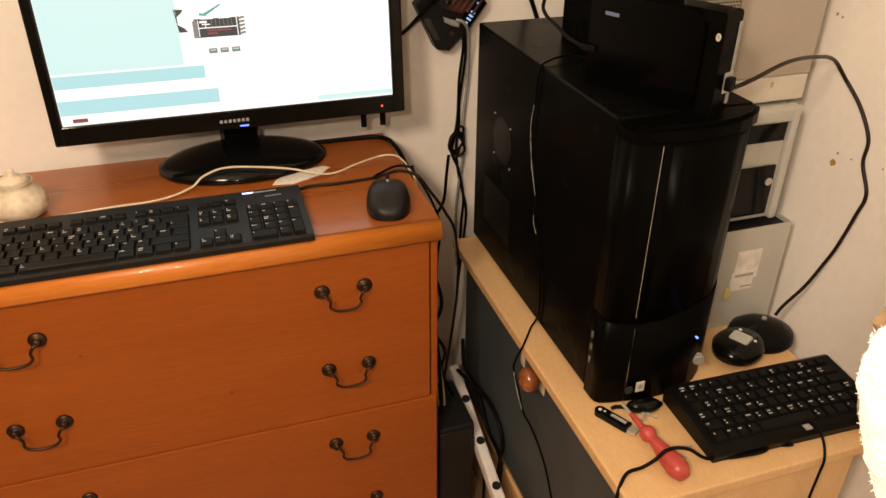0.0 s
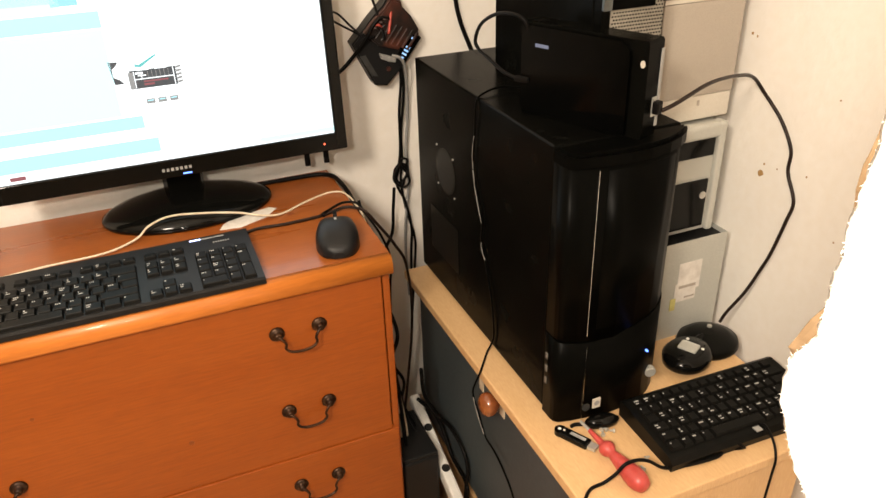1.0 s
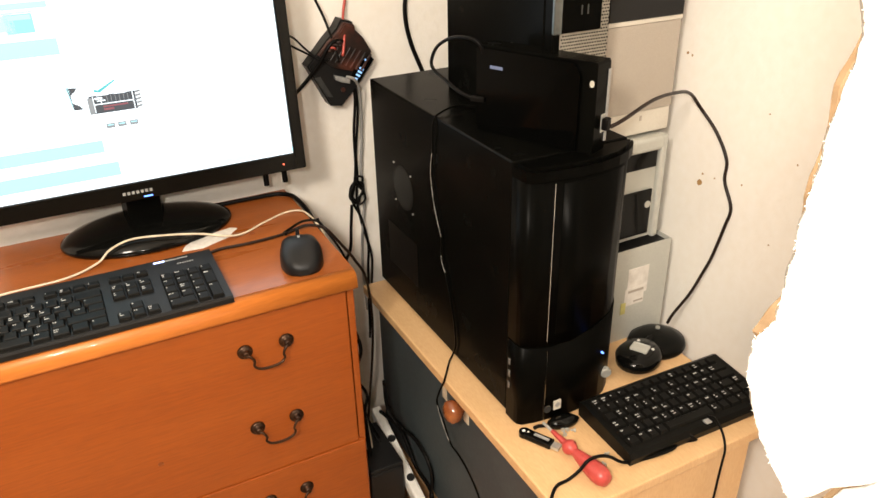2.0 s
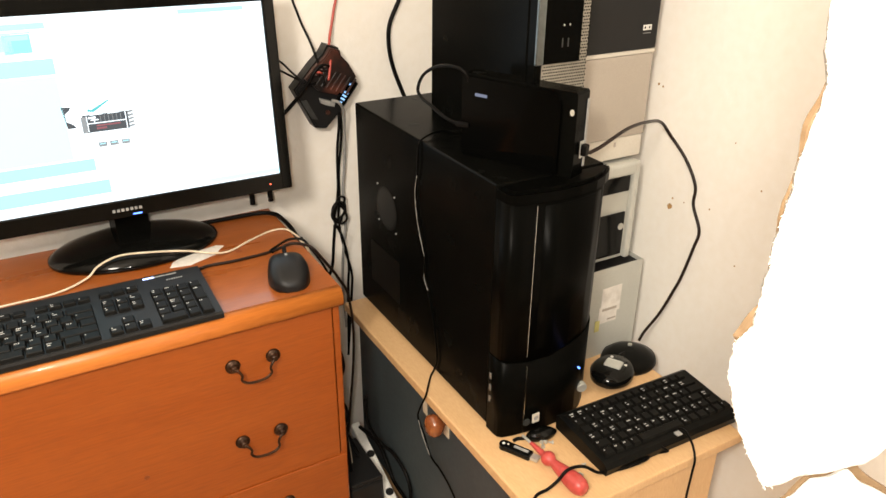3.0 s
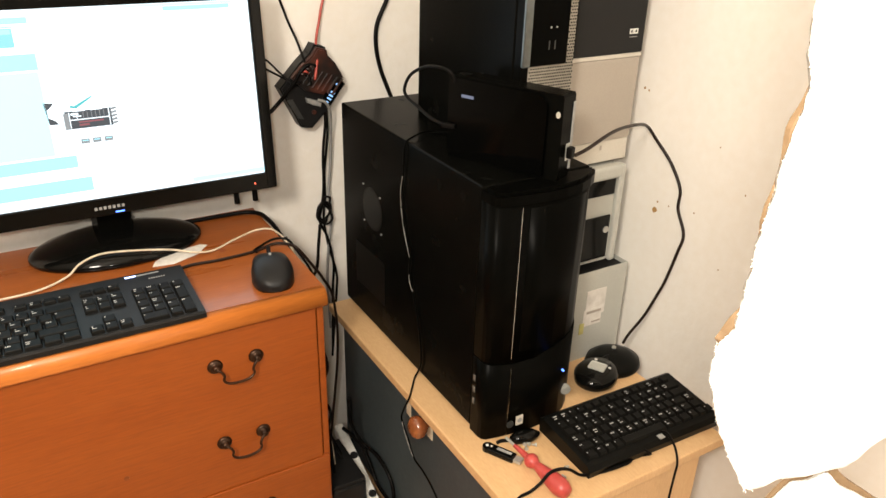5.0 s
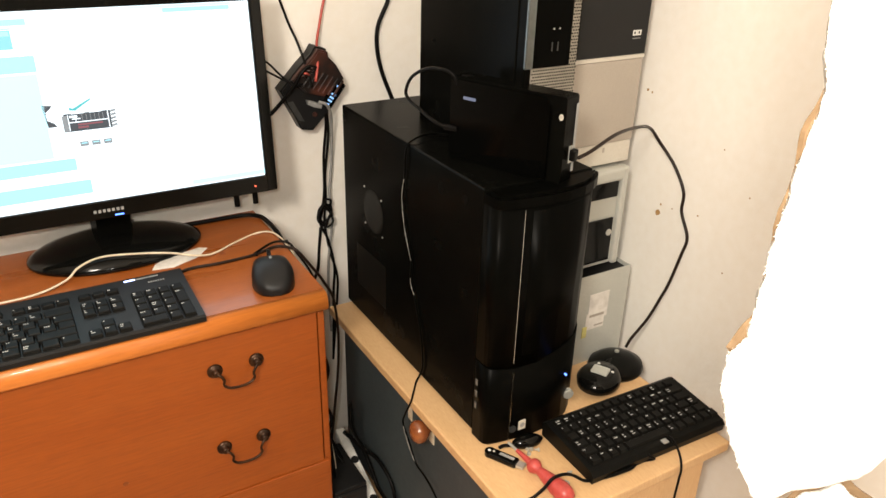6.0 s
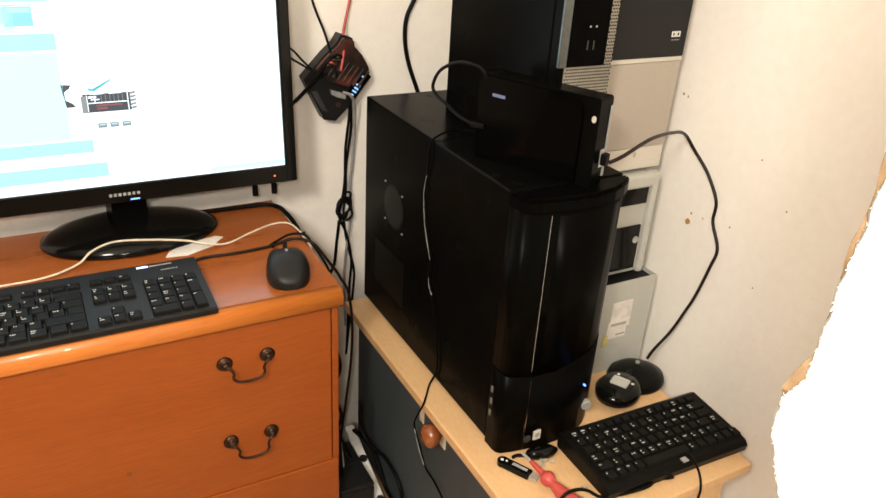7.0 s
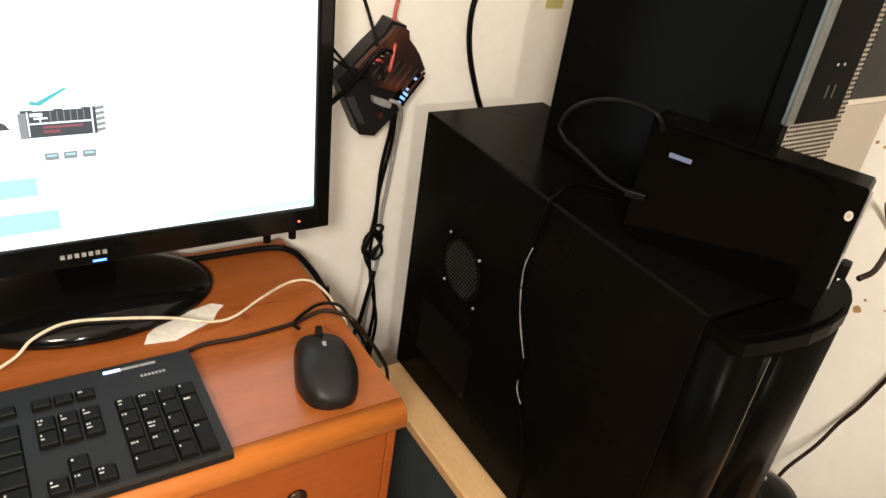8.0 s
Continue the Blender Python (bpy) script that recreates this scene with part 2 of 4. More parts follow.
def chest():
    c = thing("chest_of_drawers", "orange-stained pine chest of drawers with dark bronze drop handles", "chest of drawers", pose(0, 0, 0))
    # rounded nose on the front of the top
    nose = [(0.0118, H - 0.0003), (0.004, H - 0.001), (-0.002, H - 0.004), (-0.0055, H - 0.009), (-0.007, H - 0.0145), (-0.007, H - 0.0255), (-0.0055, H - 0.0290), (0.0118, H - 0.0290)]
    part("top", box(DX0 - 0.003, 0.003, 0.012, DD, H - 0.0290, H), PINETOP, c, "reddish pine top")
    # lighter varnish, with the bright highlight along the nose also put into the colour
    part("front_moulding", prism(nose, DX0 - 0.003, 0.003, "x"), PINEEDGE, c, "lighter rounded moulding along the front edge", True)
    part("side_panel", box(-0.0117, 0.0, 0.006, DD - 0.004, 0, H - 0.0295, 0.002), PINE, c)
    part("side_panel", box(DX0, DX0 + 0.0117, 0.006, DD - 0.004, 0, H - 0.0295, 0.002), PINE, c)
    part("back_panel", box(DX0 + 0.0125, -0.0125, DD - 0.015, DD - 0.004, 0.05, H - 0.034), PINE, c)
    part("plinth", box(DX0 + 0.0125, -0.0125, 0.012, 0.03, 0, 0.108, 0.001), PINE, c)
    # black sheet behind the drawer fronts stands in for shade in the gaps
    part("gap_shade", box(DX0 + 0.0125, -0.0125, 0.04, 0.045, 0.11, H - 0.036), BLACK, c)
    for z0, z1, proud in ((0.4150, 0.7200, 0.0), (0.113, 0.4142, 0.0035)):
        d = part("drawer_front", box(DX0 + 0.0147, -0.0147 + 3 * proud, 0.002 - proud, 0.022, z0, z1, 0.0012), PINE, c, "pine drawer front with four handles")
        for zc in (z1 - 0.0575 - (0.003 if z1 > 0.5 else 0), z1 - 0.2045 - (0.003 if z1 > 0.5 else 0)):
            for xc in (-0.149, -0.597):
                handle(d, xc, zc, -proud)
    for x, z, r in ((-0.331, 0.504, 0.0042), (-0.52, 0.62, 0.003)):
        part("knot", lathe([(r, -0.0002), (r * 0.9, 0.0004)], 12), KNOTM, c, "dark pine knot").matrix_basis = pose(x, 0.0018, z, 90, 0, 0)
    part("knot", lathe([(0.006, -0.0002), (0.005, 0.0003)], 14), KNOTM, c, "dark pine knot").matrix_basis = pose(-0.102, 0.207, H)
    return c


def handle(parent, xc, zc, dy=0.0):
    """Two round rosettes and a drop bail."""
    bm = bmesh.new()
    for s in (-1, 1):
        own = lathe([(0.0118, 0), (0.0118, 0.002), (0.0098, 0.004), (0.0075, 0.0048), (0.0058, 0.006), (0.0058, 0.011), (0.0042, 0.0128)], 20)
        bmesh.ops.transform(own, verts=own.verts, matrix=pose(xc + s * 0.032, 0.002, zc, 90, 0, 0))
        merge(own, bm)
    bail = [(xc - 0.032, -0.009, zc), (xc - 0.0265, -0.012, zc - 0.004), (xc - 0.0225, -0.013, zc - 0.012), (xc - 0.0235, -0.013, zc - 0.020), (xc - 0.016, -0.014, zc - 0.0265), (xc, -0.0145, zc - 0.0285), (xc + 0.016, -0.014, zc - 0.0265), (xc + 0.0235, -0.013, zc - 0.020), (xc + 0.0225, -0.013, zc - 0.012), (xc + 0.0265, -0.012, zc - 0.004), (xc + 0.032, -0.009, zc)]
    tube(bail, 0.0021, 5, 8, bm)
    bmesh.ops.translate(bm, verts=bm.verts, vec=(0, dy, 0))
    part("handle", bm, BRONZE, parent, "dark bronze drop handle", True)


chest()


# ---- beech cabinet under the computers ----
CX, CXR, CYB, CYF, ZC = 0.110, 0.498, 0.262, -0.417, 0.558
cab = thing("cabinet", "beech cabinet with a dark grey drawer and wooden knob", "cabinet", pose(0, 0, 0))
part("top", box(CX, CXR, CYF, CYB, ZC - 0.018, ZC, 0.0025), BEECH, cab, "pale beech top")
part("side_panel", box(CX + 0.03, CXR - 0.043, CYF + 0.008, CYF + 0.026, 0, ZC - 0.0185, 0.001), BEECH, cab)
part("side_panel", box(CX + 0.03, CXR - 0.043, CYB - 0.026, CYB - 0.008, 0, ZC - 0.0185, 0.001), BEECH, cab)
part("back_panel", box(CXR - 0.051, CXR - 0.044, CYF + 0.027, CYB - 0.027, 0.02, ZC - 0.019), BEECH, cab)
part("shelf", box(CX + 0.034, CXR - 0.052, CYF + 0.027, CYB - 0.027, 0.172, 0.190), BEECH, cab)
dr = part("drawer_front", box(CX + 0.026, CX + 0.044, CYF + 0.028, CYB - 0.012, 0.198, ZC - 0.0215, 0.002), GREYP, cab, "dark grey drawer front")
part("lower_panel", box(CX + 0.030, CX + 0.044, CYF + 0.028, CYB - 0.028, 0.0, 0.171, 0.001), BEECH, cab, "beech lower panel")
own = lathe([(0.007, 0), (0.0075, 0.008), (0.0155, 0.015), (0.0202, 0.024), (0.0190, 0.033), (0.012, 0.0385), (0.002, 0.040)], 24)
bmesh.ops.transform(own, verts=own.verts, matrix=pose(CX + 0.0262, -0.113, 0.511, 0, -90, 0))
part("knob", own, KNOBWOOD, dr, "round varnished brown wooden knob", True)
part("backplate", box(CX + 0.0245, CX + 0.0259, -0.121, -0.105, 0.478, 0.514), WHITECABLE, dr, "torn white tape behind the knob")
part("backplate", box(CX + 0.0245, CX + 0.0259, -0.044, -0.030, 0.474, 0.522), WHITECABLE, dr, "torn white tape behind the knob")


# ---- monitor ----
MX0, MX1, MZ0, MZ1, MY = -0.527, 0.0165, 0.834, 1.180, 0.243
SX0, SX1, SZ0, SZ1 = -0.511, -0.0035, 0.8635, 1.1555


def monitor():
    m = thing("monitor", "black widescreen monitor with a lit white page on an oval stand", "monitor", pose(0, 0, 0))
    bm = box(MX0, SX0, MY, MY + 0.022, MZ0, MZ1, 0.003)
    box(SX1, MX1, MY, MY + 0.022, MZ0, MZ1, 0.003, bm=bm)
    box(SX0 - 0.004, SX1 + 0.004, MY + 0.0005, MY + 0.022, MZ0, SZ0, 0.002, bm=bm)
    box(SX0 - 0.004, SX1 + 0.004, MY + 0.0005, MY + 0.022, SZ1, MZ1, 0.002, bm=bm)
    part("bezel", bm, GLOSS, m, "glossy black bezel")
    back = prism([(MX0 + 0.01, MZ0 + 0.01), (MX1 - 0.01, MZ0 + 0.01), (MX1 - 0.01, MZ1 - 0.01), (MX0 + 0.01, MZ1 - 0.01)], MY + 0.0222, MY + 0.045, "y")
    box(-0.42, -0.12, MY + 0.0452, MY + 0.065, 0.89, 1.11, 0.008, bm=back)
    part("back_cover", back, MATTE, m)
    s = part("screen", box(SX0 + 0.0003, SX1 - 0.0003, MY + 0.004, MY + 0.012, SZ0 + 0.0003, SZ1 - 0.0003), SCREEN, m, "lit white screen with pale cyan blocks")
    w = SZ1 - SZ0

    def sx(x):
        return SX1 - 0.013 + (x + 0.0165) * 0.98

    def area(x0, x1, v0, v1, mat, depth=0.0):
        x0, x1 = sx(x0), sx(x1) + (0.016 if x0 < -0.5 else 0)
        x0 = max(x0, SX0 + 0.001)
        part("screen_area", box(x0, x1, MY + 0.0032 - depth, MY + 0.0039 - depth, SZ1 - w * v1, SZ1 - w * v0), mat, s)

    area(-0.533, -0.347, 0.30, 0.735, SFAINT)
    area(-0.533, -0.348, 0.035, 0.065, SPALE)
    area(-0.390, -0.354, 0.085, 0.175, SCYAN)
    area(-0.533, -0.395, 0.075, 0.205, SFAINT)
    area(-0.392, -0.352, 0.075, 0.082, SPALE)
    area(-0.533, -0.40, 0.09, 0.16, SPALE)
    area(-0.385, -0.356, 0.09, 0.112, SPALE, 0.001)
    area(-0.20, -0.03, 0.004, 0.016, SFAINT)
    area(-0.533, -0.346, 0.21, 0.29, SPALE)
    area(-0.533, -0.318, 0.745, 0.81, SPALE)
    area(-0.533, -0.302, 0.87, 0.945, SPALE)
    area(-0.140, -0.035, 0.018, 0.04, SPALE)
    area(-0.13, 0.004, 0.962, 0.990, SFAINT)
    def patch(points, mat, depth=0.0):
        part("screen_area", prism([(sx(x - 0.008), SZ1 - w * (v - 0.012)) for x, v in points], MY + 0.0032 - depth, MY + 0.0039 - depth, "y"), mat, s)

    def card(x0, x1, v0, v1, mat, depth=0.0):
        area(x0 - 0.008, x1 - 0.008, v0 - 0.012, v1 - 0.012, mat, depth)

    patch([(-0.326, 0.47), (-0.312, 0.475), (-0.315, 0.49), (-0.322, 0.508), (-0.322, 0.548), (-0.313, 0.566), (-0.309, 0.585), (-0.322, 0.585)], SDARK)
    card(-0.299, -0.232, 0.525, 0.618, SDARK)
    card(-0.3015, -0.2945, 0.533, 0.618, SGREY, 0.001)
    card(-0.2938, -0.2926, 0.530, 0.612, SCREEN, 0.001)
    card(-0.2926, -0.236, 0.568, 0.5725, SCREEN, 0.001)
    card(-0.2365, -0.2352, 0.527, 0.615, SCREEN, 0.001)
    card(-0.2830, -0.2820, 0.540, 0.568, SCREEN, 0.001)
    card(-0.291, -0.280, 0.535, 0.545, SCREEN, 0.0014)
    card(-0.288, -0.276, 0.550, 0.555, SCREEN, 0.0014)
    card(-0.288, -0.270, 0.522, 0.527, SCREEN, 0.0014)
    card(-0.262, -0.245, 0.521, 0.527, SCREEN, 0.0014)
    for k in range(6):
        card(-0.2735 + 0.006 * k, -0.2728 + 0.006 * k, 0.531, 0.566, SGREY, 0.001)
    card(-0.281, -0.245, 0.580, 0.588, SRED, 0.001)
    card(-0.281, -0.266, 0.594, 0.604, SRED, 0.001)
    for k in range(5):
        patch([(-0.2318, 0.526 + k * 0.019), (-0.2245, 0.522 + k * 0.019), (-0.2235, 0.532 + k * 0.019), (-0.2318, 0.538 + k * 0.019)], SGREY)
    patch([(-0.289, 0.493), (-0.284, 0.500), (-0.2575, 0.455), (-0.256, 0.460), (-0.281, 0.512), (-0.290, 0.507)], STEAL)
    for x in (-0.283, -0.266, -0.2485):
        card(x, x + 0.0125, 0.675, 0.70, SGREY)
        card(x + 0.002, x + 0.0105, 0.681, 0.686, SPALE, 0.001)
    area(-0.505, -0.50, 0.965, 0.985, SRED)
    # maker's mark as plain bars
    for k in range(7):
        part("mark", box(-0.286 + k * 0.0068, -0.286 + k * 0.0068 + 0.0044, MY - 0.0006, MY + 0.0006, 0.8455, 0.8503), GREYCABLE, m, "plain grey bar mark")
    part("power_light", box(-0.2555, -0.242, MY - 0.0008, MY + 0.0008, 0.8375, 0.8395), BLUELED, m, "blue power light")
    part("status_light_or_glint", cyl((-0.0235, MY - 0.0006, 0.8475), (0, 1, 0), 0.0014, 0.0012, 10), REDLED, m, "small red light")
    # stand
    st = part("stand", lathe([(0.137, 0), (0.140, 0.004), (0.139, 0.009), (0.126, 0.0165), (0.10, 0.0245), (0.07, 0.0305), (0.040, 0.034), (0.002, 0.035)], 56, squash=(1, 0.62, 1)), GLOSS, m, "glossy black oval base", True)
    st.matrix_basis = pose(-0.255, 0.3005, H)
    neck = prism([(-0.282, 0.290), (-0.228, 0.290), (-0.222, 0.325), (-0.288, 0.325)], H + 0.018, MZ0 + 0.05, "z")
    part("neck", neck, BLACK, m, "black neck")
    for x in (-0.046, -0.012):
        part("plug", cyl((x, MY + 0.05, MZ0 - 0.035), (0, 0, 1), 0.005, 0.06, 12), RUBBER, m, "black plug under the screen")
    # the panel leans back a little on its stand
    lean = Matrix.Translation((0, MY, MZ0)) @ pose(0, 0, 0, -3.6) @ Matrix.Translation((0, -MY, -MZ0))
    for piece in m.children:
        if piece.name.split(".")[0] not in ("stand", "neck"):
            piece.matrix_basis = lean @ piece.matrix_basis


monitor()


# ---- keyboards ----
U = 0.01905
CAPS = {}


def key_mesh(wide, deep, tall):
    tag = (round(wide, 4), round(deep, 4), tall)
    if tag not in CAPS:
        bm = bmesh.new()
        a, b, s = wide / 2 - 0.0006, deep / 2 - 0.0006, 0.0021
        lo = [bm.verts.new((x, y, 0)) for x, y in ((-a, -b), (a, -b), (a, b), (-a, b))]
        mi = [bm.verts.new((x, y, tall - 0.001)) for x, y in ((-a + s * .7, -b + s * .6), (a - s * .7, -b + s * .6), (a - s * .7, b - s * .3), (-a + s * .7, b - s * .3))]
        hi = [bm.verts.new((x, y, tall)) for x, y in ((-a + s, -b + s), (a - s, -b + s), (a - s, b - s * .7), (-a + s, b - s * .7))]
        for p, q in ((lo, mi), (mi, hi)):
            for k in range(4):
                bm.faces.new((p[k], p[(k + 1) % 4], q[(k + 1) % 4], q[k]))
        bm.faces.new(hi)
        CAPS[tag] = mesh_of("key", bm, KEYM)
    return CAPS[tag]


def put_key(parent, x, y, z, wide, deep, tilt, tall=0.0052, legend=0.6):
    ob = new("key", key_mesh(wide, deep, tall))
    ob.parent = parent
    ob.matrix_basis = pose(x, y, z, tilt, 0, 0)
    if random.random() < legend:
        l = min(0.0075, wide * 0.42) * random.uniform(0.45, 1.0)
        lx = -wide / 2 + 0.0034
        bm = bmesh.new()
        for k in range(random.choice((1, 1, 2, 3))):
            box(lx + k * 0.0024, lx + k * 0.0024 + random.uniform(0.0011, 0.002), deep / 2 - 0.0068, deep / 2 - 0.0046, tall + 0.0001, tall + 0.0003, bm=bm)
        if random.random() < 0.35:
            box(lx, lx + l * 0.8, deep / 2 - 0.0110, deep / 2 - 0.0096, tall + 0.0001, tall + 0.0003, bm=bm)
        g = new("legend", mesh_of("legend", bm, LEGEND))
        g.parent = ob


def row_of(parent, x, y, z, widths, deep, tilt, unit, legend=0.6):
    for w in widths:
        if w > 0:
            put_key(parent, x + w * unit / 2, y, z, w * unit, deep, tilt, legend=legend)
        x += abs(w) * unit


def keyboard_big():
    """Origin at the front right corner; x runs left as negative."""
    k = thing("keyboard", "black full-size computer keyboard with white key legends and a lit strip", "keyboard", pose(-0.184, -0.003, H, 0, 0, 0.0))
    W, D = 0.459, 0.157
    side = [(0, 0.001), (0, 0.008), (0.004, 0.0105), (D - 0.004, 0.0175), (D, 0.015), (D, 0.001)]
    part("body", prism(side, -W, 0, "x"), MATTE, k, "matte black keyboard housing")
    tilt = math.degrees(math.atan2(0.007, D))

    def z(y):
        return 0.0102 + 0.0445 * y

    rows = [
        (-0.0005, [1.25, 1.25, 1.25, 6.25, 1.25, 1.25, 1.25, 1.25]),
        (1, [1.25, 1] + [1] * 10 + [2.75]),
        (2, [1.75] + [1] * 12 + [1.25]),
        (3, [1.5] + [1] * 12 + [1.5]),
        (4, [1] * 13 + [2]),
    ]
    x_main, x_nav, x_num = -W + 0.008, -0.0855 - 0.012 - 3 * U, -0.0855
    for n, (_, widths) in enumerate(rows):
        y = 0.0075 + (n + 0.5) * U
        row_of(k, x_main, y, z(y), widths, U, tilt, U)
    y5 = 0.0075 + 5 * U + 0.0185
    row_of(k, x_main, y5, z(y5), [1, -1, 1, 1, 1, 1, -0.5, 1, 1, 1, 1, -0.5, 1, 1, 1, 1], 0.0135, tilt, U)
    row_of(k, x_nav, y5, z(y5), [1, 1, 1], 0.0135, tilt, U)
    for n in (3, 4):
        y = 0.0075 + (n + 0.5) * U
        row_of(k, x_nav, y, z(y), [1, 1, 1], U, tilt, U, 0.9)
    y = 0.0075 + 0.5 * U
    row_of(k, x_nav, y, z(y), [1, 1, 1], U, tilt, U, 0.9)
    row_of(k, x_nav + U, y + U, z(y + U), [1], U, tilt, U, 0.9)
    row_of(k, x_num, y, z(y), [2, 1], U, tilt, U, 1)
    for n in (1, 2, 3):
        y = 0.0075 + (n + 0.5) * U
        row_of(k, x_num, y, z(y), [1, 1, 1], U, tilt, U, 1)
    y = 0.0075 + 4.5 * U
    row_of(k, x_num, y, z(y), [1, 1, 1, 1], U, tilt, U, 1)
    for n in (1, 3):
        y = 0.0075 + n * U
        put_key(k, x_num + 3.5 * U, y, z(y), U, 2 * U, tilt, legend=1)
    part("status_light_or_glint", box(-0.0865, -0.0705, D - 0.013, D - 0.0095, 0.0168, 0.0178), PALELED, k, "pale blue lit strip")
    part("status_strip", box(-0.070, -0.052, D - 0.013, D - 0.0095, 0.0166, 0.0175), GREYCABLE, k, "grey strip")
    part("status_strip", box(-0.0515, -0.036, D - 0.013, D - 0.0095, 0.0166, 0.0175), GREYCABLE, k, "grey strip")
    for n in range(7):
        part("mark", box(-0.054 + n * 0.0036, -0.0516 + n * 0.0036, D - 0.029, D - 0.0255, 0.0165, 0.0168), GREYCABLE, k, "plain grey bar mark")
    return k


def keyboard_small():
    k = thing("keyboard", "small black computer keyboard lying at the cabinet's edge", "keyboard", pose(0.244, -0.384, ZC, 0, 0, -1.6))
    W, D = 0.268, 0.124
    side = [(0, 0.0005), (-0.002, 0.012), (0.004, 0.0185), (0.012, 0.0203), (D - 0.006, 0.0275), (D, 0.024), (D - 0.002, 0.0005)]
    part("body", prism(side, 0, W, "x", 0.002), BEZEL, k, "black plastic housing with a thick front lip")
    u = 0.01645
    tilt = 3.2
    for n, widths in enumerate([[1.2, 1, 1, 1, 5.2, 1, 1, 1.2, 1, 1, 1], [1.6] + [1] * 11 + [1.2, 1.2], [1.4] + [1] * 11 + [1.6, 1], [1.2] + [1] * 12 + [1.8], [1] * 13 + [2], [0.98] * 15]):
        y = 0.012 + (n + 0.5) * 0.0172
        row_of(k, 0.009, y, 0.0209 + 0.056 * (y - 0.018), widths, 0.0168 if n < 5 else 0.0135, tilt, u, 0.7)
    part("mark", box(0.138, 0.148, 0.001, 0.010, 0.0195, 0.0212), GREYCABLE, k, "plain grey mark on the front lip")
    return k


keyboard_big()
keyboard_small()


# ---- mouse ----
def mouse():
    m = thing("computer_mouse", "black optical mouse with a scroll wheel on the chest top", "computer mouse", pose(-0.058, 0.076, H, 0, 0, -13))
    bm = bmesh.new()
    rows = []
    for i in range(25):
        v = i / 24
        y = -0.057 + 0.114 * v
        e = math.sin(math.pi * min(max(v, 0.002), 0.998)) ** 0.30
        wide = (0.0355 - 0.0030 * math.exp(-((v - 0.62) / 0.2) ** 2) - 0.002 * v) * e
        tall = (0.012 + 0.027 * math.sin(math.pi * (0.12 + 0.74 * v)) ** 0.9 * (1 - 0.25 * v)) * (0.25 + 0.75 * e)
        ring = []
        for j in range(21):
            a = math.pi * j / 20
            ca, sa = math.cos(a), math.sin(a)
            ring.append(bm.verts.new((wide * math.copysign(abs(ca) ** 0.55, ca), y, 0.001 + tall * sa ** 0.6)))
        rows.append(ring)
    for a, b in zip(rows, rows[1:]):
        for j in range(20):
            bm.faces.new((a[j], a[j + 1], b[j + 1], b[j]))
        bm.faces.new((a[20], a[0], b[0], b[20]))
    bm.faces.new(rows[0])
    bm.faces.new(rows[-1])
    part("shell", bm, MATTE, m, "matte black shell", True)
    part("scroll_wheel", cyl((-0.003, 0.041, 0.026), (1, 0, 0), 0.0085, 0.006, 20), RUBBER, m, "black scroll wheel")
    part("seam", box(-0.0009, 0.0009, 0.018, 0.048, 0.0305, 0.0318, 0.0003), RUBBER, m).matrix_basis = pose(0, 0, -0.0005)
    part("mark", box(-0.0022, 0.0022, 0.002, 0.014, 0.0335, 0.0362, 0.0008), GREYCABLE, m, "plain grey mark")


mouse()


# ---- main black tower ----
TX0, TX1, TYB, TZ = 0.152, 0.340, 0.262, 0.968


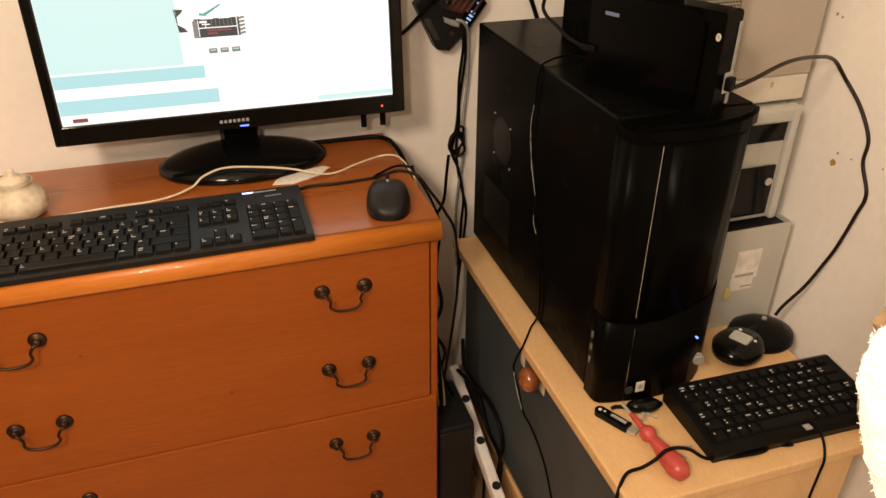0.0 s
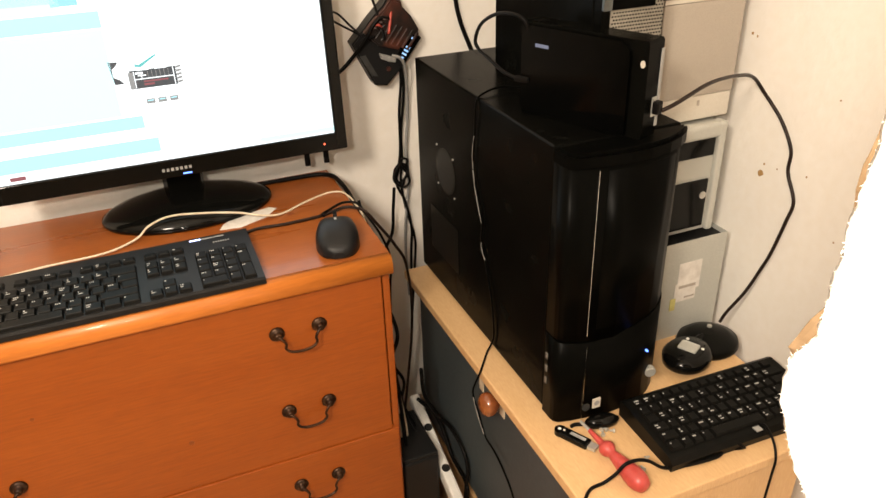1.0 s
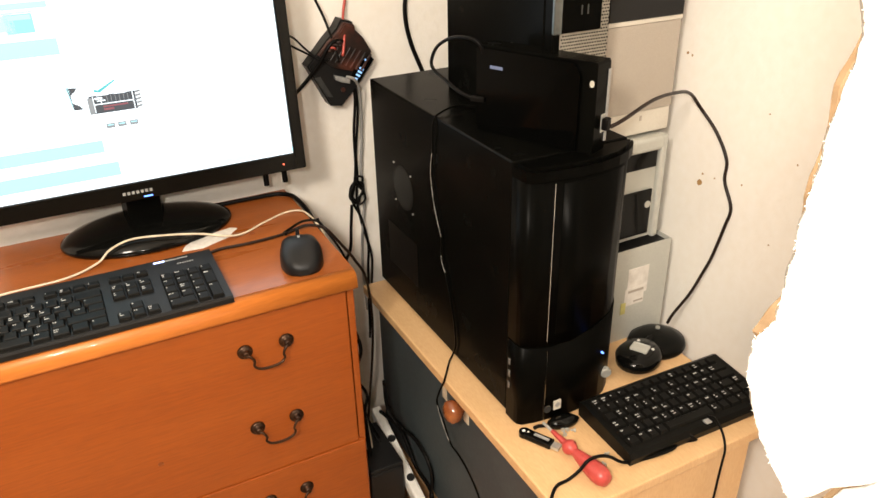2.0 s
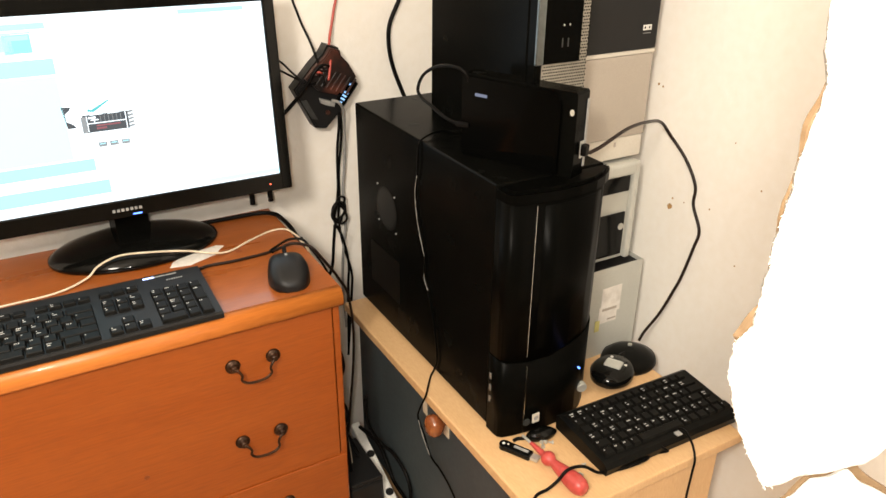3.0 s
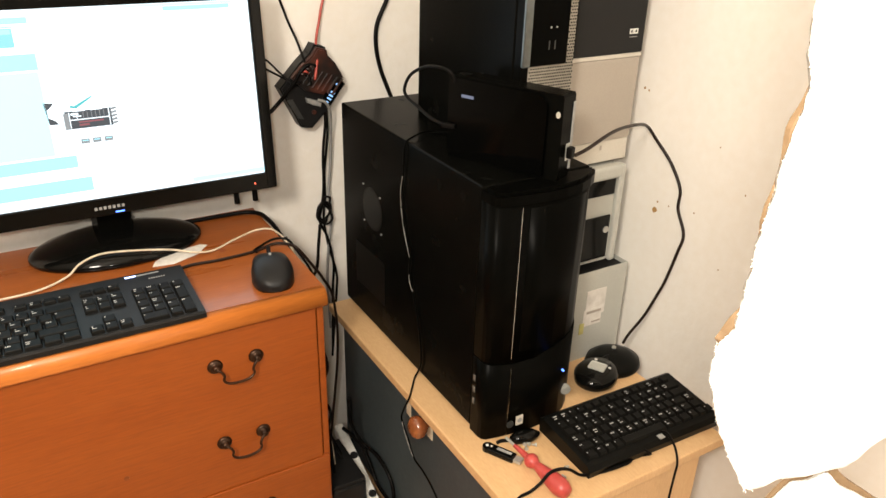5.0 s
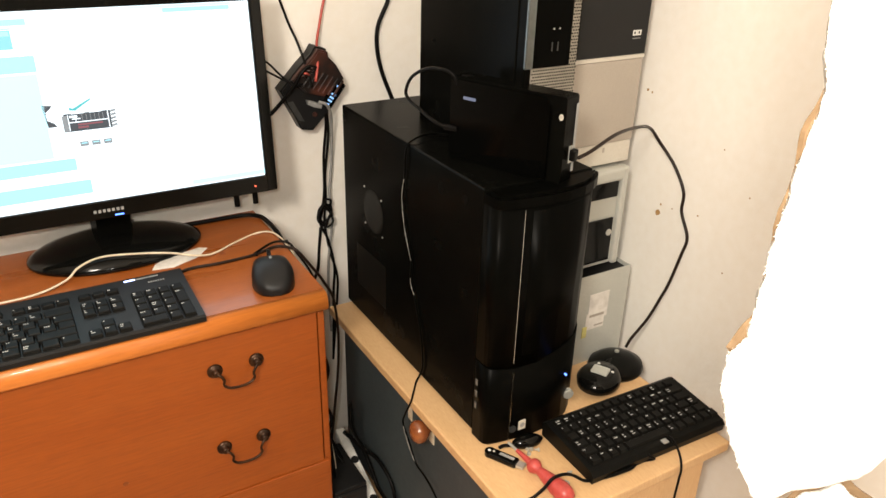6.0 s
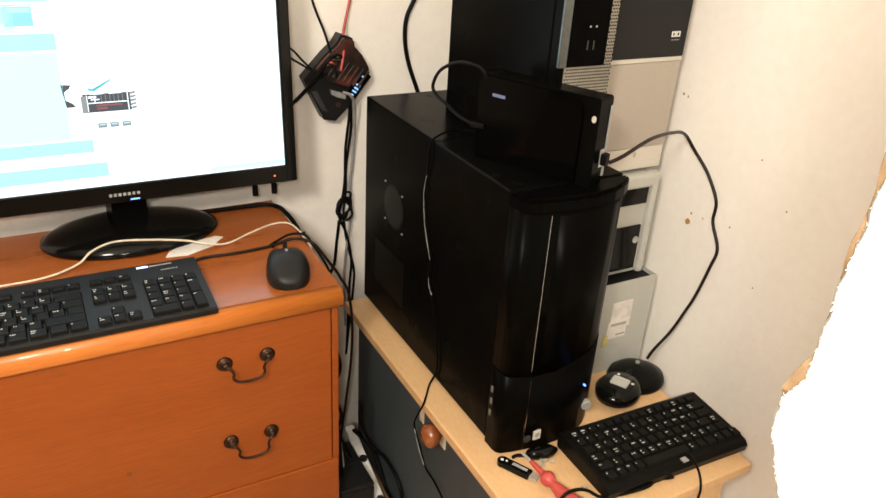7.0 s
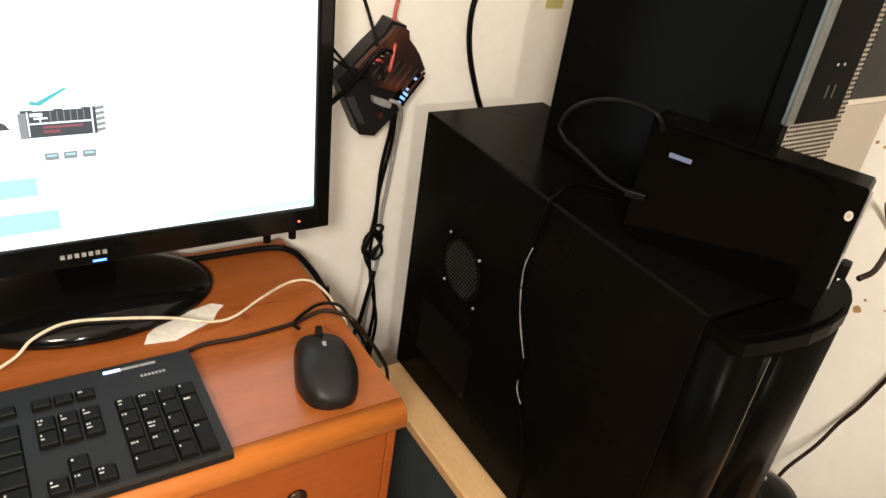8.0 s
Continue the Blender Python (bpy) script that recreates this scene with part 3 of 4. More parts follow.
def tower():
    t = thing("computer_tower", "glossy black computer tower standing on the beech cabinet", "computer", pose(0, 0, 0))
    part("case", box(TX0, TX1, -0.206, TYB, ZC + 0.008, TZ, 0.0025), BLACK, t, "black steel case")
    for x in (TX0 + 0.02, TX1 - 0.045):
        for y in (-0.18, 0.18):
            part("foot", cyl((x + 0.012, y, ZC), (0, 0, 1), 0.012, 0.009, 16), RUBBER, t)
    # front bezel, bowed in plan
    plan = [(TX0, -0.2067), (TX0, -0.2270), (TX0 + 0.0015, -0.2345), (TX0 + 0.007, -0.2400), (TX0 + 0.025, -0.2445), (TX0 + 0.048, -0.2480), (TX0 + 0.08, -0.2520), (TX0 + 0.11, -0.2510), (TX0 + 0.14, -0.2450), (TX0 + 0.162, -0.2340), (TX0 + 0.177, -0.2220), (TX0 + 0.184, -0.2130), (TX1, -0.2067)]

    def wave(x):
        s = (x - TX0) / (TX1 - TX0)
        return 0.700 - 0.008 * math.sin(math.pi * min(1, s * 1.6)) + 0.030 * max(0, s - 0.45)

    up = bmesh.new()
    lo = [up.verts.new((x, y, wave(x) + 0.0012)) for x, y in plan]
    hi = [up.verts.new((x, y, 0.9485)) for x, y in plan]
    cx = sum(p[0] for p in plan) / len(plan)
    n = len(plan)
    for k in range(n):
        up.faces.new((lo[k], lo[(k + 1) % n], hi[(k + 1) % n], hi[k]))
    up.faces.new(hi)
    up.faces.new(lo)
    part("bezel", up, SATIN, t, "bowed glossy black front bezel", True)
    cap = [(x + (0.001 if x < TX0 + 0.1 else 0.001 + 0.008 * ((x - TX0 - 0.1) / 0.088) ** 2) - 0.0012, y - 0.0015 if y < -0.21 else y) for x, y in plan]
    lid = prism(cap, 0.949, TZ - 0.0005, "z", 0.005)
    part("cap", lid, SATIN, t, "rounded black cap over the front bezel")
    dn = bmesh.new()
    grow = [(x + (0.0012 if x > cx else -0.0002), y - 0.0008 if y < -0.209 else y) for x, y in plan]
    lo = [dn.verts.new((x, y, ZC + 0.002)) for x, y in grow]
    hi = [dn.verts.new((x, y, wave(x) - 0.0012)) for x, y in grow]
    for k in range(n):
        dn.faces.new((lo[k], lo[(k + 1) % n], hi[(k + 1) % n], hi[k]))
    dn.faces.new(hi)
    dn.faces.new(lo)
    part("lower_bezel", dn, SATIN, t, "black lower bezel with a wavy upper edge", True)
    part("trim_line", box(TX0 + 0.0382, TX0 + 0.0388, -0.2490, -0.2440, 0.704, 0.945), CHROME, t, "thin bright vertical trim line")
    part("trim_line", box(TX0 + 0.0382, TX0 + 0.0387, -0.2515, -0.2465, ZC + 0.004, 0.688), CHROME, t, "thin bright vertical trim line")
    part("drive_door", prism([(TX0 + 0.052, -0.2495), (TX0 + 0.08, -0.2532), (TX0 + 0.11, -0.2522), (TX0 + 0.14, -0.2462), (TX0 + 0.158, -0.2380), (TX0 + 0.157, -0.2340), (TX0 + 0.11, -0.2460), (TX0 + 0.052, -0.2450)], 0.713, 0.943, "z", 0.0006), SATIN, t, "smooth black drive door", True)
    for z in (0.661, 0.640, 0.619):
        part("port", box(TX0 - 0.0012, TX0 + 0.002, -0.2065, -0.2015, z - 0.0055, z + 0.0055, 0.0006), PORTM, t, "grey metal port on the bezel's flank").matrix_basis = pose(0, -0.009, 0)
    part("power_light", cyl((0.2935, -0.2515, 0.6500), (0, 1, 0), 0.0015, 0.004, 12), BLUELED, t, "blue power light")
    own = cyl((0.3095, -0.2455, 0.6020), (0.3, 1, 0), 0.0085, 0.01, 24, bevel=0.0015)
    part("power_button", own, STEEL, t, "round silver power button")
    part("sticker", box(0.2055, 0.218, -0.2550, -0.2530, 0.579, 0.595), CREAM, t, "small pale sticker")
    part("sticker_disc", cyl((0.2118, -0.2554, 0.5875), (0, 1, 0), 0.0042, 0.0010, 20), GREYCABLE, t, "grey disc printed on the sticker")
    part("sticker", cyl((0.196, -0.2535, 0.583), (0, 1, 0), 0.006, 0.002, 20), VENTM, t, "round dark grey sticker")
    # perforated vents on the flank
    part("vent", cyl((TX0 - 0.0006, 0.136, 0.805), (1, 0, 0), 0.040, 0.002, 40), BEZEL, t, "round perforated vent")
    bm = bmesh.new()
    for i in range(-7, 8):
        for j in range(-7, 8):
            y, z = 0.0052 * (i + 0.5 * (j % 2)), 0.0046 * j
            if y * y + z * z < 0.036 ** 2:
                cyl((TX0 - 0.0012, 0.136 + y, 0.805 + z), (1, 0, 0), 0.0013, 0.002, 6, bm=bm)
    part("perforation", bm, VENTM, t, "grey holes of the round vent")["kind"] = "stuff"
    for y, z in ((0.171, 0.842), (0.104, 0.838), (0.169, 0.772), (0.100, 0.770)):
        part("screw", cyl((TX0 - 0.0018, y, z), (1, 0, 0), 0.0017, 0.003, 10), STEEL, t, "small bright screw")
    part("vent", box(TX0 - 0.0008, TX0 + 0.001, 0.088, 0.210, 0.630, 0.716, 0.0004), BEZEL, t, "square perforated vent")


tower()


# ---- external drive ----
def drive():
    d = thing("external_drive", "black external hard drive standing on the computer tower", "hard drive", pose(0.2480, -0.2400, TZ, 0, 0, 22.5))
    L, W, Z = 0.186, 0.0395, 0.119
    side = [(0.002, 0), (L, 0), (L, Z), (0.003, Z), (0.0008, Z - 0.003), (0, 0.02)]
    part("body", prism(side, 0.006, W, "x", 0.001), BLACK, d, "black plastic shell")
    part("side_plate", prism([(0.022, 0.004), (L - 0.002, 0.004), (L - 0.002, Z - 0.003), (0.036, Z - 0.003), (0.028, Z - 0.007), (0.0235, Z - 0.013), (0.022, Z - 0.022)], 0.0, 0.0065, "x", 0.0008), PLATE, d, "mirror-black side plate")
    part("mark", lathe([(0.0044, 0.0001), (0.0044, 0.0005), (0.0028, 0.0005), (0.0028, 0.0001)], 20, squash=(1, 0.72, 1)), CREAM, d, "plain pale ring mark").matrix_basis = pose(0.0059, 0.0075, Z - 0.027, 0, -90, 0)
    # reflection on the glossy short end, drawn as a grey strip
    part("end_reflection", box(0.0320, 0.0380, -0.0010, 0.0002, 0.012, Z - 0.012, 0.0004), GREYCABLE, d, "grey strip standing in for sheen on the short end")
    # pale reflection on the side plate, put in as a dim glowing patch
    part("status_light_or_glint", box(-0.0007, 0.0003, L - 0.046, L - 0.025, Z - 0.0290, Z - 0.0245, 0.0004), DIMGLINT, d, "pale reflection drawn as a dim glowing patch")
    part("port", box(0.022, 0.031, -0.001, 0.006, 0.026, 0.050), STEEL, d, "silver port")
    part("plug", box(0.0205, 0.0325, -0.010, -0.0012, 0.030, 0.046, 0.002), RUBBER, d, "black plug")


drive()


# ---- slim computer standing on the tower ----
def slim():
    x0, x1, y0, y1, z0, z1 = 0.245, 0.340, -0.147, 0.142, TZ, TZ + 0.34
    s = thing("slim_computer", "slim black desktop computer standing on the tower", "computer", pose(0, 0, 0))
    part("case", box(x0, x1, y0 + 0.018, y1, z0, z1, 0.002), BLACK, s, "black steel case")
    part("side_frame", box(x0 + 0.0005, x0 + 0.0128, y0 - 0.002, y0 + 0.0175, z0 + 0.001, z1 - 0.001, 0.002), BLACK, s, "black edge of the front")
    part("front_frame", box(x0 + 0.0130, x1 - 0.001, y0, y0 + 0.0175, z0 + 0.001, z1 - 0.001, 0.003), MESHM, s, "grey perforated front")
    part("front_panel", box(x0 + 0.013, x1 - 0.018, y0 - 0.004, y0 - 0.0005, z0 + 0.138, z1 - 0.004, 0.001), SATIN, s, "black front panel with ports")
    part("side_strip", box(x0 - 0.0005, x0 + 0.0125, y0 - 0.0055, y0 - 0.0003, z0 + 0.138, z1 - 0.004, 0.0015), STRIP, s, "blue-grey metal vertical strip")
    bm = bmesh.new()
    for i in range(20):
        for j in range(74):
            x, z = x0 + 0.0155 + 0.0043 * i + (0.002 if j % 2 else 0), z0 + 0.008 + 0.0043 * j
            if x > x1 - 0.004 or (z > z0 + 0.136 and x < x1 - 0.017):
                continue
            box(x, x + 0.0024, y0 - 0.0004, y0 + 0.0008, z, z + 0.0019, bm=bm)
    part("perforation", bm, BLACK, s, "dark slots of the grille")["kind"] = "stuff"
    for x in (x0 + 0.043, x0 + 0.053):
        part("port", box(x, x + 0.002, y0 - 0.0044, y0 - 0.0038, z0 + 0.160, z0 + 0.172), VENTM, s, "upright port")
        part("socket", cyl((x + 0.002, y0 - 0.0044, z0 + 0.190), (0, 1, 0), 0.0014, 0.0008, 12), STEEL, s, "round socket")
    part("sticker", box(x0 - 0.0006, x0 + 0.0004, 0.02, 0.06, z1 - 0.028, z1 - 0.012), RUST, s, "small dark sticker")


slim()


# ---- stack by the wall ----
def power_box():
    x0, x1, y0, y1, z0, z1 = 0.362, 0.521, -0.136, 0.10, ZC, 0.736
    s = thing("metal_box", "grey steel computer box with an open top and paper label", "computer", pose(0, 0, 0))
    bm = box(x0, x1, y0, y0 + 0.0015, z0, z1)
    box(x0, x1, y1 - 0.0015, y1, z0, z1, bm=bm)
    box(x0, x0 + 0.0015, y0 + 0.002, y1 - 0.002, z0, z1, bm=bm)
    box(x1 - 0.0015, x1, y0 + 0.002, y1 - 0.002, z0, z1, bm=bm)
    part("shell", bm, SILVER, s, "plain grey steel shell")
    part("inside", box(x0 + 0.002, x1 - 0.002, y0 + 0.002, y1 - 0.002, z0, z1 - 0.007), MATTE, s, "black inside")
    part("label", box(0.434, 0.478, y0 - 0.0009, y0 - 0.0002, 0.646, 0.697), PAPER, s, "torn white paper label")
    part("label", box(0.430, 0.472, y0 - 0.0013, y0 - 0.001, 0.626, 0.660), PAPER, s, "torn white paper label")
    part("print_bar", box(0.437, 0.470, y0 - 0.0017, y0 - 0.0014, 0.651, 0.656), GREIGE, s, "grey printed bar")
    part("print_bar", box(0.450, 0.470, y0 - 0.0017, y0 - 0.0014, 0.631, 0.634), GREIGE, s, "grey printed bar")
    part("tape", box(0.424, 0.434, y0 - 0.0017, y0 - 0.0005, 0.612, 0.634), YELLOW, s, "yellowed tape")


def silver_computer():
    x0, x1, y0, y1, z0, z1 = 0.362, 0.504, -0.119, 0.22, 0.7365, 0.9165
    s = thing("silver_computer", "silver-grey computer with a rounded frame and black bays", "computer", pose(0, 0, 0))
    part("case", box(x0 + 0.003, x1 - 0.003, y0 + 0.02, y1, z0 + 0.0005, z1 - 0.004, 0.002), SILVER, s, "silver-grey case")
    bm = box(x1 - 0.013, x1, y0, y0 + 0.02, z0, z1, 0.004, 3)
    box(x0, x0 + 0.013, y0, y0 + 0.02, z0, z1, 0.004, 3, bm=bm)
    box(x0 + 0.006, x1 - 0.006, y0 + 0.0005, y0 + 0.02, z1 - 0.024, z1 - 0.0003, 0.006, 3, bm=bm)
    part("front_frame", bm, SILVER, s, "rounded silver front frame")
    part("front_panel", box(x0 + 0.0135, x1 - 0.0135, y0 + 0.008, y0 + 0.0195, z0 + 0.002, z1 - 0.0245), SILVER, s, "silver front panel")
    part("drive_bay", box(x0 + 0.03, x1 - 0.016, y0 + 0.005, y0 + 0.0078, 0.864, 0.898, 0.001), GLOSS, s, "black drive bay")
    part("drive_bay", box(x0 + 0.03, x1 - 0.019, y0 + 0.004, y0 + 0.0078, 0.746, 0.826, 0.001), GLOSS, s, "black lower bay")
    part("button", cyl((x1 - 0.027, y0 + 0.0025, 0.800), (0, 1, 0), 0.006, 0.003, 20), STEEL, s, "round grey button")


def grey_computer():
    x0, x1, y0, y1, z0, z1 = 0.378, 0.519, -0.098, 0.235, 0.917, 1.33
    s = thing("grey_computer", "warm grey computer with a black upper front panel", "computer", pose(0, 0, 0))
    part("case", box(x0, x1, y0 + 0.01, y1, z0, z1, 0.002), GREIGE, s, "warm grey case")
    part("front_panel", box(x0, x1, y0, y0 + 0.0095, 0.956, 1.0905, 0.002), GREIGE, s, "plain warm grey lower front")
    part("base_strip", box(x0, x1, y0 + 0.002, y0 + 0.0095, z0 + 0.001, 0.9555, 0.002), CREAM, s, "light grey base strip with a small mark")
    part("trim_strip", box(x0, x1 + 0.001, y0 - 0.001, y0 + 0.0095, 1.091, 1.0975, 0.001), CREAM, s, "light trim strip")
    part("upper_panel", box(x0, x1 - 0.001, y0 - 0.003, y0 + 0.0095, 1.098, z1 - 0.002, 0.0015), MATTE, s, "black upper front panel")
    # maker's mark as plain shapes
    for x in (0.4865, 0.4955):
        bm = box(x, x + 0.008, y0 - 0.0038, y0 - 0.0028, 1.1335, 1.1355)
        box(x, x + 0.008, y0 - 0.0038, y0 - 0.0028, 1.1275, 1.1295, bm=bm)
        box(x + 0.006, x + 0.008, y0 - 0.0038, y0 - 0.0028, 1.1295, 1.1335, bm=bm)
        box(x, x + 0.002, y0 - 0.0038, y0 - 0.0028, 1.1295, 1.1335, bm=bm)
        part("mark", bm, WHITE, s, "plain white outlined mark")
    part("mark", box(0.487, 0.503, y0 - 0.0036, y0 - 0.0028, 1.1225, 1.1235), GREYCABLE, s, "thin grey bar mark")
    part("mark", box(0.458, 0.462, y0 + 0.0012, y0 + 0.0022, 0.940, 0.948), GREIGE, s, "small dark mark")


power_box()
silver_computer()
grey_computer()


# ---- loose things on the cabinet ----
def webcam():
    w = thing("webcam", "black webcam on a round foot with a silver label", "webcam", pose(0.476, -0.177, ZC))
    part("foot", lathe([(0.050, 0), (0.052, 0.004), (0.049, 0.013), (0.033, 0.020), (0.009, 0.024)], 32, squash=(1, 0.9, 1)), BEZEL, w, "round black foot", True)
    part("socket", cyl((0.012, 0.012, 0.022), (0, 0, 1), 0.004, 0.004, 14), STEEL, w, "small grey socket")
    h = part("head", lathe([(0.002, 0), (0.026, 0.002), (0.033, 0.008), (0.034, 0.018), (0.028, 0.025), (0.01, 0.0275)], 28, squash=(1.32, 1.08, 1.12)), GLOSS, w, "round black head", True)
    h.matrix_basis = pose(-0.066, -0.030, 0.002, 0, 0, 24)
    part("label", box(-0.012, 0.012, -0.0145, 0.0145, 0.0295, 0.0318, 0.003), SILVER, h, "silver label").matrix_basis = pose(0.002, 0, 0, 0, 0, 5)
    for x, y in ((0.022, 0.012), (0.012, -0.018)):
        part("screw", cyl((x, y, 0.0265), (0, 0, 1), 0.0026, 0.004, 12), WHITE, h, "white dot")
    part("arm", tube([(-0.040, -0.014, 0.012), (-0.03, -0.008, 0.02), (-0.012, 0, 0.018)], 0.006), RUBBER, w, "short black arm", True)


webcam()

usb = thing("usb_stick", "black memory stick with a key hole lying by the tower", "memory stick", pose(0.153, -0.265, ZC, 0, 0, -62))
bm = box(-0.004, 0.040, -0.0085, 0.0085, 0.0005, 0.009, 0.002)
part("body", bm, GLOSS, usb, "glossy black body")
part("loop", lathe([(0.0085, 0.001), (0.0085, 0.0085)], 20), GLOSS, usb, "rounded end").matrix_basis = pose(-0.005, 0, 0)
part("hole", cyl((-0.0065, 0, 0.0083), (0, 0, 1), 0.0024, 0.0008, 12), WHITE, usb, "small light hole")
part("label", box(0.010, 0.034, -0.001, 0.0045, 0.0086, 0.0093), GREYCABLE, usb, "grey label on the body")
part("hole", cyl((0.0005, 0.001, 0.0088), (0, 0, 1), 0.0017, 0.0008, 12), CREAM, usb, "small light hole")
part("plug", box(0.0405, 0.052, -0.006, 0.006, 0.0025, 0.007), STEEL, usb, "metal plug")

driver = thing("screwdriver", "small screwdriver with a red plastic handle", "screwdriver", pose(0.1885, -0.403, ZC + 0.0143, 0, 0, 93.2))
own = lathe([(0.003, 0), (0.0095, 0.002), (0.0132, 0.010), (0.0141, 0.018), (0.0132, 0.030), (0.0100, 0.048), (0.0070, 0.064), (0.0064, 0.068), (0.0092, 0.072), (0.0112, 0.077), (0.0108, 0.082), (0.0080, 0.086), (0.0048, 0.088)], 24)
bmesh.ops.transform(own, verts=own.verts, matrix=pose(0, 0, 0, 0, 90, 0))
part("handle", own, REDP, driver, "red plastic handle", True)
part("neck", cyl((0.087, 0, 0), (1, 0, 0), 0.0052, 0.031, 14, r2=0.0030), REDP, driver, "red sleeve")
part("blade", cyl((0.118, 0, 0), (1, 0, 0), 0.0022, 0.021, 10), STEEL, driver, "steel blade")

for x, y, a in ((0.204, -0.281, 20), (0.212, -0.285, 100), (0.201, -0.291, 60), (0.227, -0.352, 10), (0.221, -0.290, 150), (0.213, -0.368, 80)):
    s = thing("screw", "small loose steel screw on the beech top", "screw", pose(x, y, ZC + 0.0032, 0, 0, a), "loose screws")
    part("head", cyl((0, 0, 0), (1, 0, 0), 0.0032, 0.0022, 12), STEEL, s)
    part("shank", cyl((0.0022, 0, 0), (1, 0, 0), 0.0016, 0.005, 8), STEEL, s)

clip = thing("adapter", "small black plastic adapter lying before the tower", "adapter", pose(0.2135, -0.2690, ZC, 0, 0, -10))
part("body", lathe([(0.006, 0), (0.017, 0.002), (0.019, 0.008), (0.013, 0.013), (0.003, 0.014)], 24, squash=(1.35, 0.66, 1.15)), GLOSS, clip, "glossy black body", True)
part("lead", tube([(-0.022, 0, 0.006), (-0.030, 0.004, 0.004), (-0.038, 0.006, 0.0035), (-0.045, 0.004, 0.0035)], 0.0028), RUBBER, clip, "short black lead", True)

cable("black cable lying over the cabinet edge by the screwdriver", [(0.3430, -0.3710, 0.5610), (0.3220, -0.3880, 0.5620), (0.2900, -0.3880, 0.5620), (0.2580, -0.3820, 0.5610), (0.2360, -0.3770, 0.5640), (0.2160, -0.3720, 0.5790), (0.1970, -0.3710, 0.5875), (0.1800, -0.3700, 0.5865), (0.1680, -0.3690, 0.5740), (0.1530, -0.3660, 0.5620), (0.1330, -0.3670, 0.5610), (0.1180, -0.3770, 0.5590), (0.1060, -0.3890, 0.5450), (0.1040, -0.3940, 0.4790), (0.1060, -0.4030, 0.2330)], 0.0024, RUBBER)
cable("black keyboard cable hanging over the cabinet front", [(0.3950, -0.3740, 0.5790), (0.3990, -0.3850, 0.5800), (0.3940, -0.4060, 0.5720), (0.3880, -0.4200, 0.5560), (0.3850, -0.4220, 0.5320), (0.3830, -0.4220, 0.4840), (0.3820, -0.4230, 0.4120), (0.3970, -0.4270, 0.2470), (0.4230, -0.4270, 0.0040)], 0.0018, RUBBER)
cable("black loop of keyboard cable under the front lip", [(0.3390, -0.3710, 0.5780), (0.3540, -0.3910, 0.5680), (0.3590, -0.3900, 0.5610), (0.3370, -0.3820, 0.5600), (0.3210, -0.3750, 0.5600)], 0.002, RUBBER)
cable("black cable from the drive looping along the wall to the webcam", [(0.2680, -0.2520, 1.0080), (0.2890, -0.2530, 1.0150), (0.3590, -0.2260, 1.0220), (0.4420, -0.1830, 1.0090), (0.5070, -0.1460, 0.9890), (0.5370, -0.1430, 0.9610), (0.5470, -0.1730, 0.9280), (0.5490, -0.1990, 0.8910), (0.5490, -0.2020, 0.8570), (0.5470, -0.2240, 0.8200), (0.5450, -0.2200, 0.7860), (0.5420, -0.2080, 0.7280), (0.5380, -0.1980, 0.6930), (0.5220, -0.1920, 0.6540), (0.5020, -0.1820, 0.6160), (0.4940, -0.1790, 0.5970)], 0.0026, BROWNCABLE)

# thin lead with a worn shiny stretch hanging down the tower's flank
cable("thin black lead hanging over the tower flank and cabinet edge", [(0.2320, -0.0040, 0.9720), (0.2140, 0.0180, 0.9730), (0.1900, 0.0210, 0.9740), (0.1640, 0.0110, 0.9730), (0.1490, 0.0080, 0.9620), (0.1490, 0.0140, 0.9130), (0.1490, 0.0200, 0.8550), (0.1490, 0.0020, 0.8080), (0.1490, -0.0110, 0.7730), (0.1490, -0.0090, 0.7440), (0.1490, -0.0240, 0.7110), (0.1490, -0.0450, 0.6570), (0.1490, -0.0540, 0.5980), (0.1475, -0.0460, 0.5700), (0.1400, -0.0480, 0.5605), (0.1200, -0.0740, 0.5602), (0.1065, -0.0900, 0.5570), (0.1060, -0.0720, 0.5210), (0.1070, -0.0630, 0.4950), (0.1075, -0.0830, 0.4720), (0.1075, -0.1080, 0.4420), (0.1080, -0.1380, 0.4370), (0.1080, -0.1730, 0.4250), (0.1120, -0.2000, 0.3900), (0.1230, -0.2200, 0.3050), (0.1260, -0.2400, 0.2260)], 0.0017, SATIN)
for lo, hi in (((0.1478, 0.0140, 0.9090), (0.1478, 0.0190, 0.8550)), ((0.1478, 0.0190, 0.8530), (0.1478, -0.0110, 0.7760)), ((0.1478, -0.0100, 0.7420), (0.1478, -0.0230, 0.7170)), ((0.1060, -0.0660, 0.4910), (0.1062, -0.1060, 0.4440))):
    mid = tuple((a + b) / 2 + (0, 0.004, 0)[n] for n, (a, b) in enumerate(zip(lo, hi)))
    cable("worn grey stretch of the thin lead", [lo, mid, hi], 0.0009, WORN, "cable")
cable("black lead looping up behind the external drive", [(0.1920, -0.0740, 1.0560), (0.1760, -0.0770, 1.0910), (0.1630, -0.0380, 1.0930), (0.1560, 0.0030, 1.0740), (0.1540, 0.0210, 1.0480), (0.1560, 0.0130, 1.0350), (0.1590, -0.0120, 1.0280), (0.1640, -0.0430, 1.0180), (0.1720, -0.0680, 1.0130)], 0.0025, RUBBER)
plug = thing("plug", "small black plug behind the external drive", "plug", pose(0.1720, -0.0680, 1.0130, 0, 0, -52))
part("body", box(-0.002, 0.018, -0.004, 0.004, -0.0035, 0.0035, 0.0012), RUBBER, plug)
